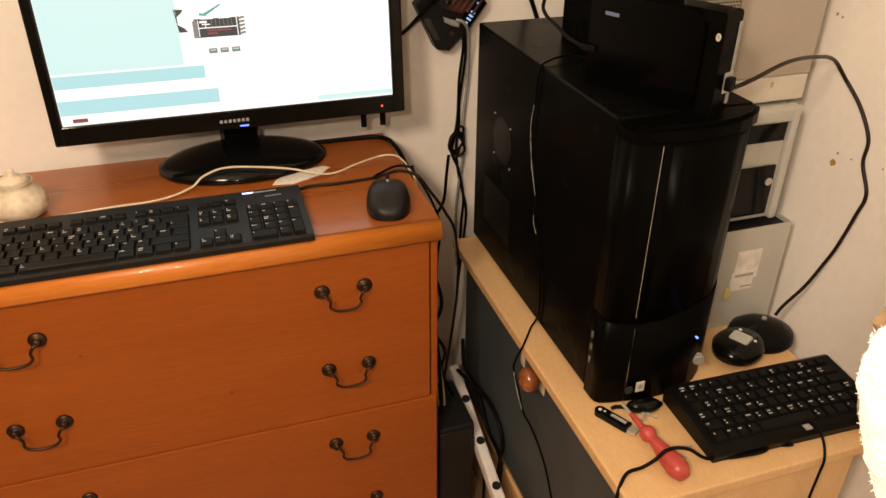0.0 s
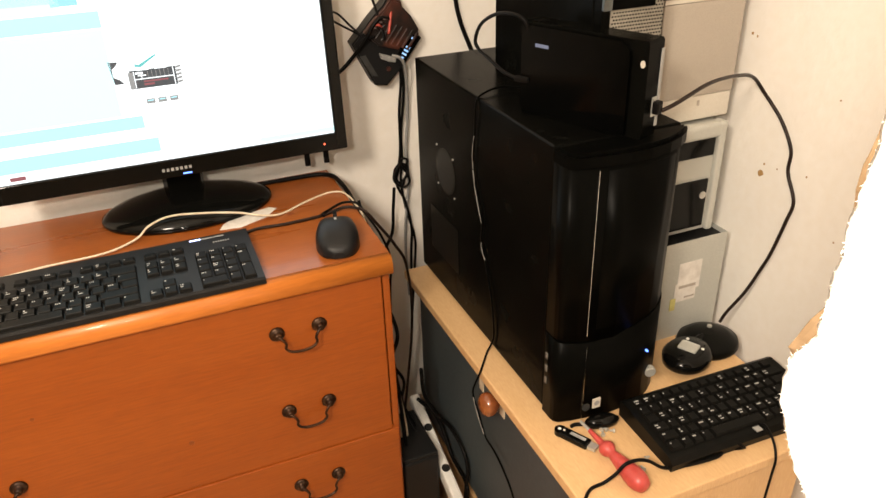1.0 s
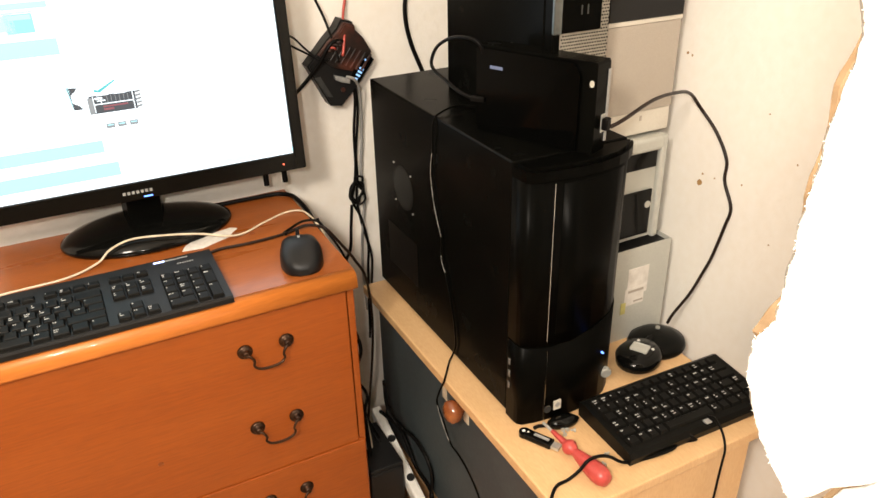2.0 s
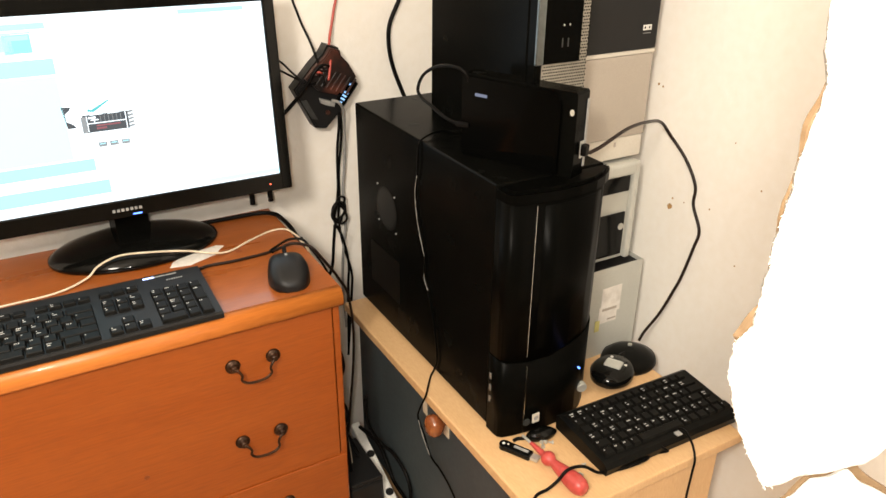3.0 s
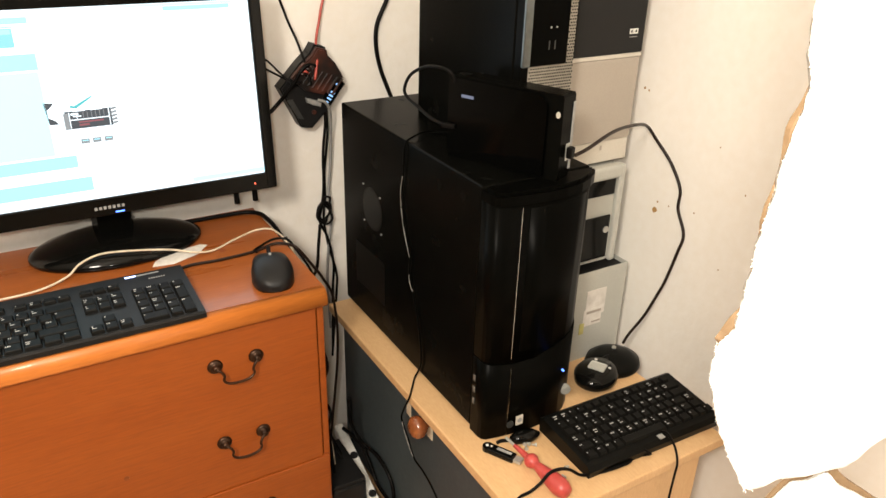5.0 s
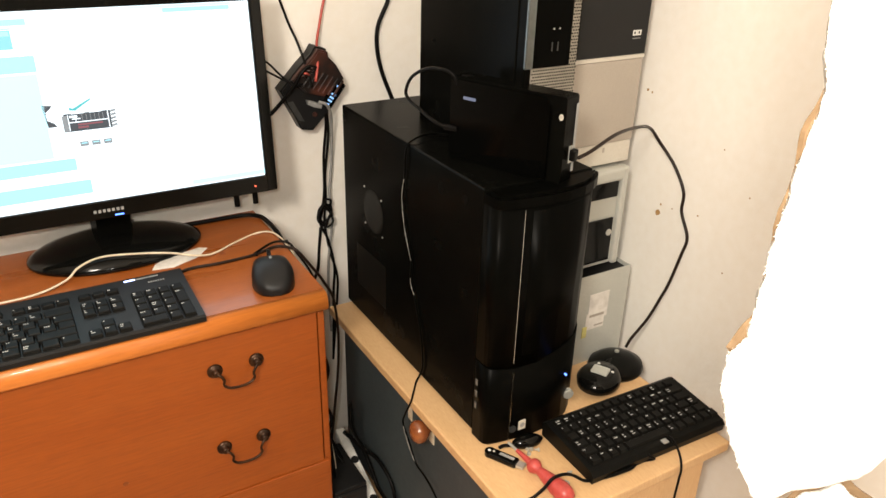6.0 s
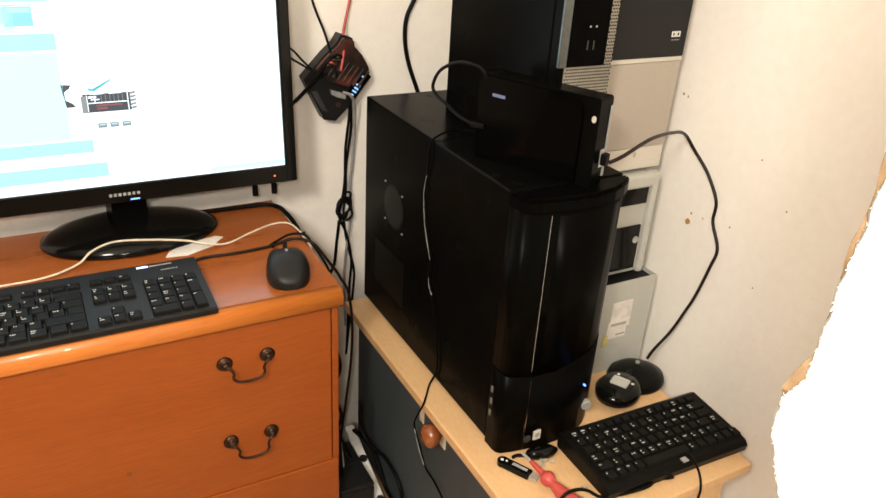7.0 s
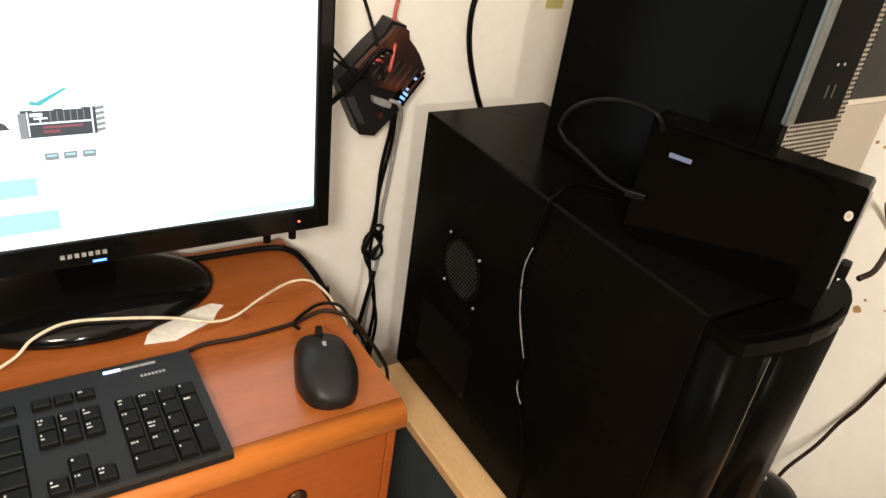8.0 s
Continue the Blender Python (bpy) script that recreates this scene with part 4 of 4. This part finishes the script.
cable("thick black cable hanging down the wall behind the tower", [(0.40, 0.382, 1.45), (0.314, 0.382, 1.155), (0.306, 0.382, 1.124), (0.285, 0.382, 1.080), (0.282, 0.382, 1.039), (0.291, 0.382, 0.993), (0.312, 0.382, 0.939), (0.341, 0.382, 0.869), (0.37, 0.382, 0.70)], 0.0042, RUBBER)


# ---- power unit on the wall ----
def unit():
    """A slanted box hung on the wall; outlines are in x and z of the wall."""
    g = thing("power_unit", "scorched black power unit with a lit display hung on the wall", "power unit", pose(0, 0, 0))
    shell = [(0.070, 0.979), (0.108, 0.901), (0.131, 0.897), (0.165, 0.930), (0.202, 0.976), (0.195, 0.984), (0.197, 0.993), (0.183, 1.018), (0.166, 1.036), (0.164, 1.049), (0.142, 1.056), (0.132, 1.041), (0.111, 1.022)]
    back, face = YB - 0.003, YB - 0.034

    def body(outline, y_wall, y_room, bevel):
        own = bmesh.new()
        lo = [own.verts.new((x, y_wall, z)) for x, z in outline]
        hi = [own.verts.new((x, y_room, z)) for x, z in outline]
        own.faces.new(lo)
        top = own.faces.new(hi)
        for k in range(len(outline)):
            j = (k + 1) % len(outline)
            own.faces.new((lo[k], lo[j], hi[j], hi[k]))
        bmesh.ops.recalc_face_normals(own, faces=own.faces)
        if bevel:
            bmesh.ops.bevel(own, geom=list(top.edges), offset=bevel, segments=2, affect="EDGES")
        return own

    part("housing", body(shell, back, face, 0.003), MATTE, g, "black plastic housing")
    crown = [(0.091, 0.999), (0.111, 1.020), (0.133, 1.038), (0.143, 1.052), (0.162, 1.046), (0.164, 1.033), (0.181, 1.015), (0.193, 0.993), (0.152, 0.963), (0.116, 0.974)]
    part("raised_top", body(crown, face - 0.0002, face - 0.012, 0.003), RUST, g, "scorched brown ribbed top")
    for k in range(7):
        x, z = 0.123 + 0.0095 * k, 1.003 - 0.0042 * k
        rib = box(-0.0022, 0.0022, face - 0.0148, face - 0.0122, -0.020, 0.016, 0.0008)
        bmesh.ops.rotate(rib, verts=rib.verts, cent=(0, 0, 0), matrix=Matrix.Rotation(math.radians(38), 3, "Y"))
        bmesh.ops.translate(rib, verts=rib.verts, vec=(x, 0, z))
        part("rib", rib, RUST, g, "worn reddish rib")
    part("display", body([(0.151, 0.949), (0.176, 0.990), (0.197, 0.979), (0.165, 0.935)], face - 0.0002, face - 0.0040, 0.001), GLOSS, g, "black display window")
    for k, (u, tall) in enumerate(((0.10, 0.5), (0.24, 0.9), (0.37, 0.9), (0.50, 0.9), (0.84, 0.6))):
        x, z = 0.158 + 0.030 * u, 0.942 + 0.043 * u
        bar = box(-0.0018, 0.0018, face - 0.0046, face - 0.0041, -0.005 * tall, 0.005 * tall)
        bmesh.ops.rotate(bar, verts=bar.verts, cent=(0, 0, 0), matrix=Matrix.Rotation(math.radians(-55), 3, "Y"))
        bmesh.ops.translate(bar, verts=bar.verts, vec=(x, 0, z))
        part("digit", bar, LCD, g, "lit bar on the display")
    part("label", body([(0.082, 0.957), (0.093, 0.958), (0.114, 0.917), (0.102, 0.920)], face - 0.0002, face - 0.0010, 0), VENTM, g, "grey worn label")
    part("button", cyl((0.134, face - 0.0002, 0.929), (0, -1, 0), 0.0042, 0.004, 16), RUST, g, "dull red button")
    part("plug", body([(0.118, 0.959), (0.136, 0.953), (0.148, 0.948), (0.146, 0.940), (0.132, 0.944), (0.120, 0.950)], face - 0.0002, face - 0.010, 0.002), GREYCABLE, g, "grey plug")
    for k in range(4):
        part("wire_stub", tube([(0.118 + 0.006 * k, face - 0.011, 1.002 + 0.004 * k), (0.110 + 0.006 * k, face - 0.020, 1.008 + 0.004 * k), (0.100 + 0.006 * k, face - 0.012, 1.006 + 0.006 * k)], 0.0022), REDCABLE if k == 1 else RUST, g, "short reddish wire", True)


unit()
cable("black wire rising from the power unit", [(0.1250, 0.3360, 0.9850), (0.1200, 0.3460, 1.0200), (0.1140, 0.3680, 1.0600), (0.0980, 0.3800, 1.1090), (0.0830, 0.3820, 1.1780), (0.0690, 0.3820, 1.3920)], 0.0024, RUBBER)
cable("red wire rising from the power unit", [(0.1330, 0.3360, 0.9950), (0.1420, 0.3440, 1.0300), (0.1510, 0.3680, 1.0600), (0.1670, 0.3800, 1.1090), (0.1810, 0.3820, 1.1790), (0.1890, 0.3820, 1.3940)], 0.0026, REDCABLE)
cable("thick black lead from the power unit behind the monitor", [(0.1360, 0.3400, 1.0200), (0.1190, 0.3360, 1.0230), (0.1050, 0.3360, 1.0120), (0.0920, 0.3410, 0.9900), (0.0670, 0.3560, 0.9540), (0.0360, 0.3580, 0.9290), (-0.0140, 0.3580, 0.9100)], 0.0036, RUBBER)
cable("thin black lead from the power unit behind the monitor", [(0.1070, 0.3360, 0.9930), (0.0920, 0.3460, 0.9900), (0.0720, 0.3580, 1.0100), (0.0470, 0.3680, 1.0350), (0.0070, 0.3730, 1.0400)], 0.002, RUBBER)
cable("thin black lead from the power unit behind the monitor", [(0.1020, 0.3460, 0.9850), (0.0770, 0.3580, 1.0000), (0.0520, 0.3680, 1.0150), (0.0070, 0.3730, 1.0450)], 0.002, RUBBER)
cable("grey cable hanging from the power unit", [(0.1360, 0.3340, 0.9570), (0.1500, 0.3320, 0.9510), (0.1640, 0.3460, 0.9280), (0.1730, 0.3680, 0.8760), (0.1730, 0.3760, 0.8140), (0.1680, 0.3780, 0.7520), (0.1710, 0.3780, 0.6890), (0.1610, 0.3780, 0.6150), (0.1560, 0.3780, 0.5300), (0.1590, 0.3780, 0.4220)], 0.0028, GREYCABLE)
cable("black cable hanging down the wall", [(0.1570, 0.3560, 0.9330), (0.1620, 0.3680, 0.8970), (0.1580, 0.3760, 0.8350), (0.1560, 0.3760, 0.7630), (0.1500, 0.3760, 0.7210), (0.1440, 0.3760, 0.6890), (0.1600, 0.3760, 0.6470), (0.1710, 0.3760, 0.5830), (0.1670, 0.3760, 0.5190), (0.1610, 0.3760, 0.3670)], 0.0028, RUBBER)
cable("black cable hanging down the wall", [(0.1610, 0.3560, 0.9280), (0.1670, 0.3700, 0.8770), (0.1610, 0.3800, 0.7940), (0.1600, 0.3800, 0.7410), (0.1550, 0.3800, 0.6890), (0.1630, 0.3800, 0.6250), (0.1780, 0.3800, 0.5610), (0.1770, 0.3800, 0.5070), (0.1610, 0.3800, 0.3450)], 0.0026, RUBBER)
loops = []
for n in range(34):
    a = n * 0.62
    loops.append((0.1530 + (0.010 + 0.006 * math.sin(n * 1.3)) * math.cos(a), YB - 0.018 - 0.004 * math.sin(n * 0.9), 0.7240 - 0.0008 * n + (0.024 + 0.006 * math.cos(n * 0.8)) * math.sin(a)))
cable("knotted length of black cable hanging on the wall", loops, 0.0024, RUBBER, "cable", "knotted_cable")

# ---- cables and small things on the chest ----
cable("cream cable snaking over the monitor foot and chest top", [(-0.7020, 0.2200, 0.7520), (-0.5870, 0.1780, 0.7520), (-0.4710, 0.1870, 0.7520), (-0.3930, 0.1900, 0.7530), (-0.3460, 0.2100, 0.7570), (-0.3240, 0.2220, 0.7690), (-0.2900, 0.2290, 0.7760), (-0.2400, 0.2200, 0.7750), (-0.1860, 0.2090, 0.7690), (-0.1470, 0.2010, 0.7590), (-0.1160, 0.2080, 0.7530), (-0.0730, 0.2350, 0.7520), (-0.0280, 0.2560, 0.7520), (-0.0020, 0.2480, 0.7530), (0.0060, 0.2130, 0.7530), (0.0060, 0.1950, 0.7520), (0.0120, 0.1700, 0.7380), (0.0160, 0.1430, 0.6880), (0.0200, 0.1070, 0.5600), (0.0220, 0.0880, 0.3980), (0.0340, 0.0790, 0.1500), (0.0340, 0.0680, 0.0040)], 0.0018, WHITECABLE)
cable("dark brown keyboard cable running to the chest edge", [(-0.2110, 0.1550, 0.7600), (-0.1870, 0.1640, 0.7530), (-0.1620, 0.1700, 0.7530), (-0.1180, 0.1670, 0.7530), (-0.0580, 0.1710, 0.7530), (-0.0180, 0.1790, 0.7560), (0.0030, 0.1650, 0.7560), (0.0140, 0.1520, 0.7510), (0.0340, 0.1520, 0.7210), (0.0620, 0.1620, 0.6750), (0.0870, 0.1750, 0.6140), (0.0930, 0.1840, 0.4730), (0.0450, 0.1480, 0.2050), (0.0450, 0.1470, 0.0040)], 0.0026, BROWNCABLE)
cable("black mouse cable curling to the chest edge", [(-0.0600, 0.1460, 0.7640), (-0.0600, 0.1590, 0.7610), (-0.0480, 0.1750, 0.7570), (-0.0180, 0.1850, 0.7620), (0.0050, 0.1770, 0.7600), (0.0140, 0.1610, 0.7460), (0.0340, 0.1470, 0.7060), (0.0560, 0.1700, 0.6390), (0.0620, 0.2090, 0.5320), (0.0670, 0.2380, 0.2570), (0.0670, 0.2280, 0.0040)], 0.0022, RUBBER)
cable("thick black monitor cable running over the chest edge", [(-0.1570, 0.3490, 0.7540), (-0.1150, 0.3450, 0.7540), (-0.0580, 0.3440, 0.7540), (-0.0180, 0.3380, 0.7550), (0.0020, 0.3200, 0.7550), (0.0070, 0.2880, 0.7550), (0.0100, 0.2550, 0.7510), (0.0150, 0.2300, 0.7350), (0.0340, 0.2220, 0.6850), (0.0560, 0.2360, 0.5860), (0.0670, 0.2480, 0.3680), (0.0620, 0.2670, 0.0040)], 0.0042, RUBBER)
cable("black cable hanging beside the chest", [(0.1040, 0.2720, 0.7290), (0.1040, 0.2850, 0.6810), (0.1040, 0.3010, 0.6230), (0.0780, 0.2780, 0.5990), (0.0560, 0.2360, 0.5860), (0.0500, 0.1880, 0.4800), (0.0450, 0.1490, 0.3930), (0.0500, 0.1110, 0.3260), (0.0670, 0.0740, 0.2900), (0.0950, 0.0460, 0.2190), (0.1010, 0.0250, 0.1390), (0.0900, 0.0110, 0.0040)], 0.0032, RUBBER)
cable("black cable hanging beside the chest", [(0.0360, 0.2780, 0.7160), (0.0500, 0.2260, 0.5330), (0.0390, 0.1670, 0.4380), (0.0560, 0.1410, 0.3910), (0.0430, 0.1190, 0.3610), (0.0620, 0.1020, 0.3020), (0.0780, 0.0640, 0.1990), (0.0810, 0.0400, 0.0040)], 0.003, RUBBER)
cable("cream cable hanging beside the chest", [(0.0220, 0.2010, 0.5920), (0.0280, 0.1460, 0.4620), (0.0370, 0.1090, 0.3730), (0.0360, 0.0800, 0.2960), (0.0220, 0.0580, 0.2090), (0.0340, 0.0380, 0.0040)], 0.003, WHITECABLE)
for n in range(2):
    x, y = 0.028 + 0.011 * n, 0.10 + 0.045 * ((n * 3) % 5)
    points = [(x * 0.6 + 0.02, y + 0.10, 0.66 - 0.02 * n), (x, y + 0.05, 0.60)]
    for k in range(9):
        points.append((x + random.uniform(-0.012, 0.012), y + random.uniform(-0.022, 0.022) - 0.006 * k, 0.55 - 0.058 * k))
    cable("tangled black cable hanging between the chest and cabinet", points + [(x, y - 0.07, 0.006)], random.choice((0.0022, 0.003, 0.0034)), RUBBER)
cable("thick black cable bowed before the grey drawer", [(0.070, 0.080, 0.457), (0.085, 0.108, 0.371), (0.116, 0.121, 0.298), (0.124, 0.077, 0.299), (0.128, 0.031, 0.283), (0.128, 0.010, 0.253), (0.124, 0.009, 0.207), (0.118, 0.012, 0.10), (0.115, 0.015, 0.006)], 0.0036, RUBBER)
cable("thick black cable bowed before the grey drawer", [(0.085, 0.150, 0.33), (0.118, 0.136, 0.284), (0.126, 0.113, 0.249), (0.128, 0.083, 0.218), (0.128, 0.027, 0.213), (0.124, 0.002, 0.200), (0.118, -0.004, 0.10), (0.112, -0.004, 0.006)], 0.0036, RUBBER)
sheet = prism([(-0.2200, 0.1960), (-0.1870, 0.1910), (-0.1650, 0.2010), (-0.1390, 0.2120), (-0.1310, 0.2250), (-0.1190, 0.2380), (-0.1310, 0.2460), (-0.1870, 0.2330), (-0.2120, 0.2130)], H + 0.0004, H + 0.0012, "z")
solo("paper_scrap", sheet, PAPER, "torn white paper scrap under the monitor foot", "paper")
pot = thing("pot", "cream rounded pot standing on the chest top", "pot", pose(-0.587, 0.203, H))
part("bowl", lathe([(0.022, 0), (0.034, 0.006), (0.040, 0.02), (0.036, 0.036), (0.024, 0.046), (0.022, 0.052), (0.026, 0.056)], 28), WHITECABLE, pot, "", True)
part("lid", lathe([(0.025, 0.0562), (0.016, 0.062), (0.005, 0.066), (0.006, 0.072), (0.002, 0.075)], 24), WHITECABLE, pot, "", True)

# ---- between chest and cabinet ----
strip = thing("power_strip", "white plastic power strip leaning between the chest and cabinet", "power strip", pose(0.090, 0.045, 0.232, 20, 0, 0))
part("body", box(-0.010, 0.010, -0.19, 0.16, 0.0, 0.030, 0.005), WHITE, strip, "white plastic body")
for k in range(3):
    part("socket", cyl((0, -0.1 + 0.09 * k, 0.0302), (0, 0, 1), 0.008, 0.001, 20), MATTE, strip, "dark round socket")
case = thing("black_box", "matte black box standing on the floor beside the chest", "box", pose(0.042, 0.09, 0))
part("body", box(-0.034, 0.034, -0.07, 0.06, 0, 0.300, 0.005), MATTE, case, "matte black body")
part("lid", box(-0.033, 0.033, -0.069, 0.059, 0.3005, 0.309, 0.003), MATTE, case, "shallow black lid")
solo("paper_note", box(0.418, 0.45, YB - 0.0016, YB - 0.0004, 1.062, 1.12), YELLOW, "yellow paper note stuck on the wall", "note")


# ---- sheepskin hanging near the camera ----
EDGE = [(1.62, 0.004), (1.40, 0.0), (1.298, 0.0007), (1.277, 0.0015), (1.2628, 0.0055), (1.2451, 0.0014), (1.2242, -0.0027), (1.188, -0.0074), (1.1493, -0.0112), (1.1399, -0.0193), (1.1239, -0.0202), (1.1074, -0.0168), (1.0905, -0.0121), (1.0695, -0.0034), (1.0514, 0.0057)]
HEM = [(0.0057, 1.0520), (0.0100, 1.0505), (0.0150, 1.0525), (0.0202, 1.0580), (0.0345, 1.0605), (0.0400, 1.0630), (0.0546, 1.0665), (0.0619, 1.0765), (0.0789, 1.0925), (0.12, 1.118), (0.30, 1.148)]


def along(table, v):
    """A value read off a short table of (v, value) by straight lines."""
    pairs = sorted(table)
    if v <= pairs[0][0]:
        return pairs[0][1]
    for (v0, a), (v1, b) in zip(pairs, pairs[1:]):
        if v <= v1:
            return a + (b - a) * (v - v0) / (v1 - v0)
    return pairs[-1][1]


def skin_sheet(back, front, ripple, inset):
    """A sheet between two depths, drawn in by inset at its left edge and hem; y points away from the room."""
    bm = bmesh.new()
    nx, nz, top, right = 46, 130, 1.62, 0.30
    sides = []
    for side in (0, 1):
        grid = []
        for j in range(nz + 1):
            ring = []
            for i in range(nx + 1):
                u = (i / nx) ** 1.5
                z = 1.0493 + (top - 1.0493) * (j / nz) ** 1.2
                for _ in range(3):
                    x0 = along(EDGE, z) + inset(z)
                    x = x0 + (right - x0) * u
                    low = along(HEM, x) + (0.002 if inset(z) > 0.001 else 0)
                    z = low + (top - low) * (j / nz) ** 1.2
                near = math.exp(-i / 1.6) + math.exp(-j / 7)
                y = back if side else front + min(1, near) * (back - front) * 0.85
                w = ripple * noise.noise((x * 90, z * 90, 3.0 * side)) * (1 - math.exp(-j / 5))
                y += w + 0.006 * math.sin(x * 30 + z * 9) * (1 - math.exp(-min(i, j) / 4))
                x += ripple * 0.5 * noise.noise((z * 190, 5.0, 1.0)) * (1 - u) ** 6
                z += ripple * 0.5 * noise.noise((x * 190, 9.0, 1.0)) * math.exp(-j / 2)
                ring.append(bm.verts.new((x, y, z)))
            grid.append(ring)
        sides.append(grid)
        for a, b in zip(grid, grid[1:]):
            for i in range(nx):
                bm.faces.new((a[i], a[i + 1], b[i + 1], b[i]))
    f, b = sides
    for j in range(nz):
        for i in (0, nx):
            bm.faces.new((f[j][i], f[j + 1][i], b[j + 1][i], b[j][i]))
    for i in range(nx):
        for j in (0, nz):
            bm.faces.new((f[j][i], f[j][i + 1], b[j][i + 1], b[j][i]))
    return bm


def fit_to_view(bm):
    """Sizes and slants the skin in its own plane to line up with the camera's view."""
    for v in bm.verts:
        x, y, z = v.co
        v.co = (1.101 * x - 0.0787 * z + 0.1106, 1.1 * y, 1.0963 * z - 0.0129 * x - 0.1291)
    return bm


skin = thing("sheepskin", "white fleece sheepskin with a tan edge hanging from a rail", "sheepskin", pose(-0.087, -0.776, 0, 0, 0, -27.8))


def peek(z):
    """How far the tan sheet is drawn in behind the fleece; below nought it shows past the edge."""
    if 1.1415 < z < 1.157:
        return min(0.002, -0.0190 + (z - 1.1415) * 0.55 - along(EDGE, z))
    return 0.002 - 0.0040 * math.exp(-((z - 1.246) / 0.013) ** 2) - 0.0022 * math.exp(-((z - 1.208) / 0.012) ** 2)


part("fleece", fit_to_view(skin_sheet(-0.001, -0.014, 0.003, lambda z: 0.0)), FLEECE, skin, "thick white fleece", True)
part("hide", fit_to_view(skin_sheet(0.002, -0.0002, 0.001, peek)), TANBACK, skin, "tan sheet behind the fleece")
fibres = bmesh.new()
for n in range(1600):
    if n % 4:
        z = random.uniform(1.05, 1.45)
        x = along(EDGE, z) + abs(random.gauss(0, 0.003))
    else:
        x = random.uniform(0.006, 0.12)
        z = along(HEM, x) + 0.0008
    p = Vector((x, -random.uniform(0.001, 0.004), z))
    d = Vector((random.gauss(-0.5, 0.5) if n % 4 else random.gauss(0, 0.5), random.gauss(-0.3, 0.4), random.gauss(-0.2, 0.5) if n % 4 else -0.9)).normalized() * (random.uniform(0.0008, 0.0022) if n % 4 else random.uniform(0.0004, 0.0012))
    s1 = d.orthogonal().normalized() * 0.0003
    s2 = d.cross(s1).normalized() * 0.0003
    a, b, c = (fibres.verts.new(p + v) for v in (s1, s2 - s1 * 0.5, -s2 - s1 * 0.5))
    tip = fibres.verts.new(p + d)
    for f in ((a, b, tip), (b, c, tip), (c, a, tip)):
        fibres.faces.new(f)
part("fibre", fit_to_view(fibres), FLEECE, skin, "loose white fibres")["kind"] = "stuff"
# lower lobe of the skin, with its tan rim
arc = [(0.013, 0.96), (0.0215, 1.022), (0.0258, 1.0323), (0.0301, 1.04), (0.0376, 1.0503), (0.0469, 1.0585), (0.0588, 1.0592), (0.0631, 1.0529), (0.0705, 1.0458), (0.0868, 1.0338), (0.104, 1.018), (0.11, 0.96)]
part("rim", fit_to_view(prism([tuple(q)[::2] for q in spline([(a, 0, b) for a, b in arc], 5)], 0.0075, 0.0100, "y")), TANBACK, skin, "tan rim of the lower lobe")
arc = [(0.015, 0.96), (0.0215, 1.026), (0.0273, 1.0372), (0.0347, 1.0479), (0.039, 1.0494), (0.0448, 1.0506), (0.0539, 1.0555), (0.0621, 1.0471), (0.0776, 1.0378), (0.094, 1.022), (0.10, 0.96)]
part("lower_fleece", fit_to_view(prism([tuple(q)[::2] for q in spline([(a, 0, b) for a, b in arc], 5)], 0.0010, 0.0072, "y", 0.002)), FLEECE, skin, "white fleece of the lower lobe", True)
rail = thing("wall_rail", "plain wooden rail fixed to the wall", "rail", pose(-0.087, -0.776, 0, 0, 0, -27.8))
part("bar", cyl((0.70, -0.006, 1.652), (-1, 0, 0), 0.0125, 0.73, 20), BEECH, rail)
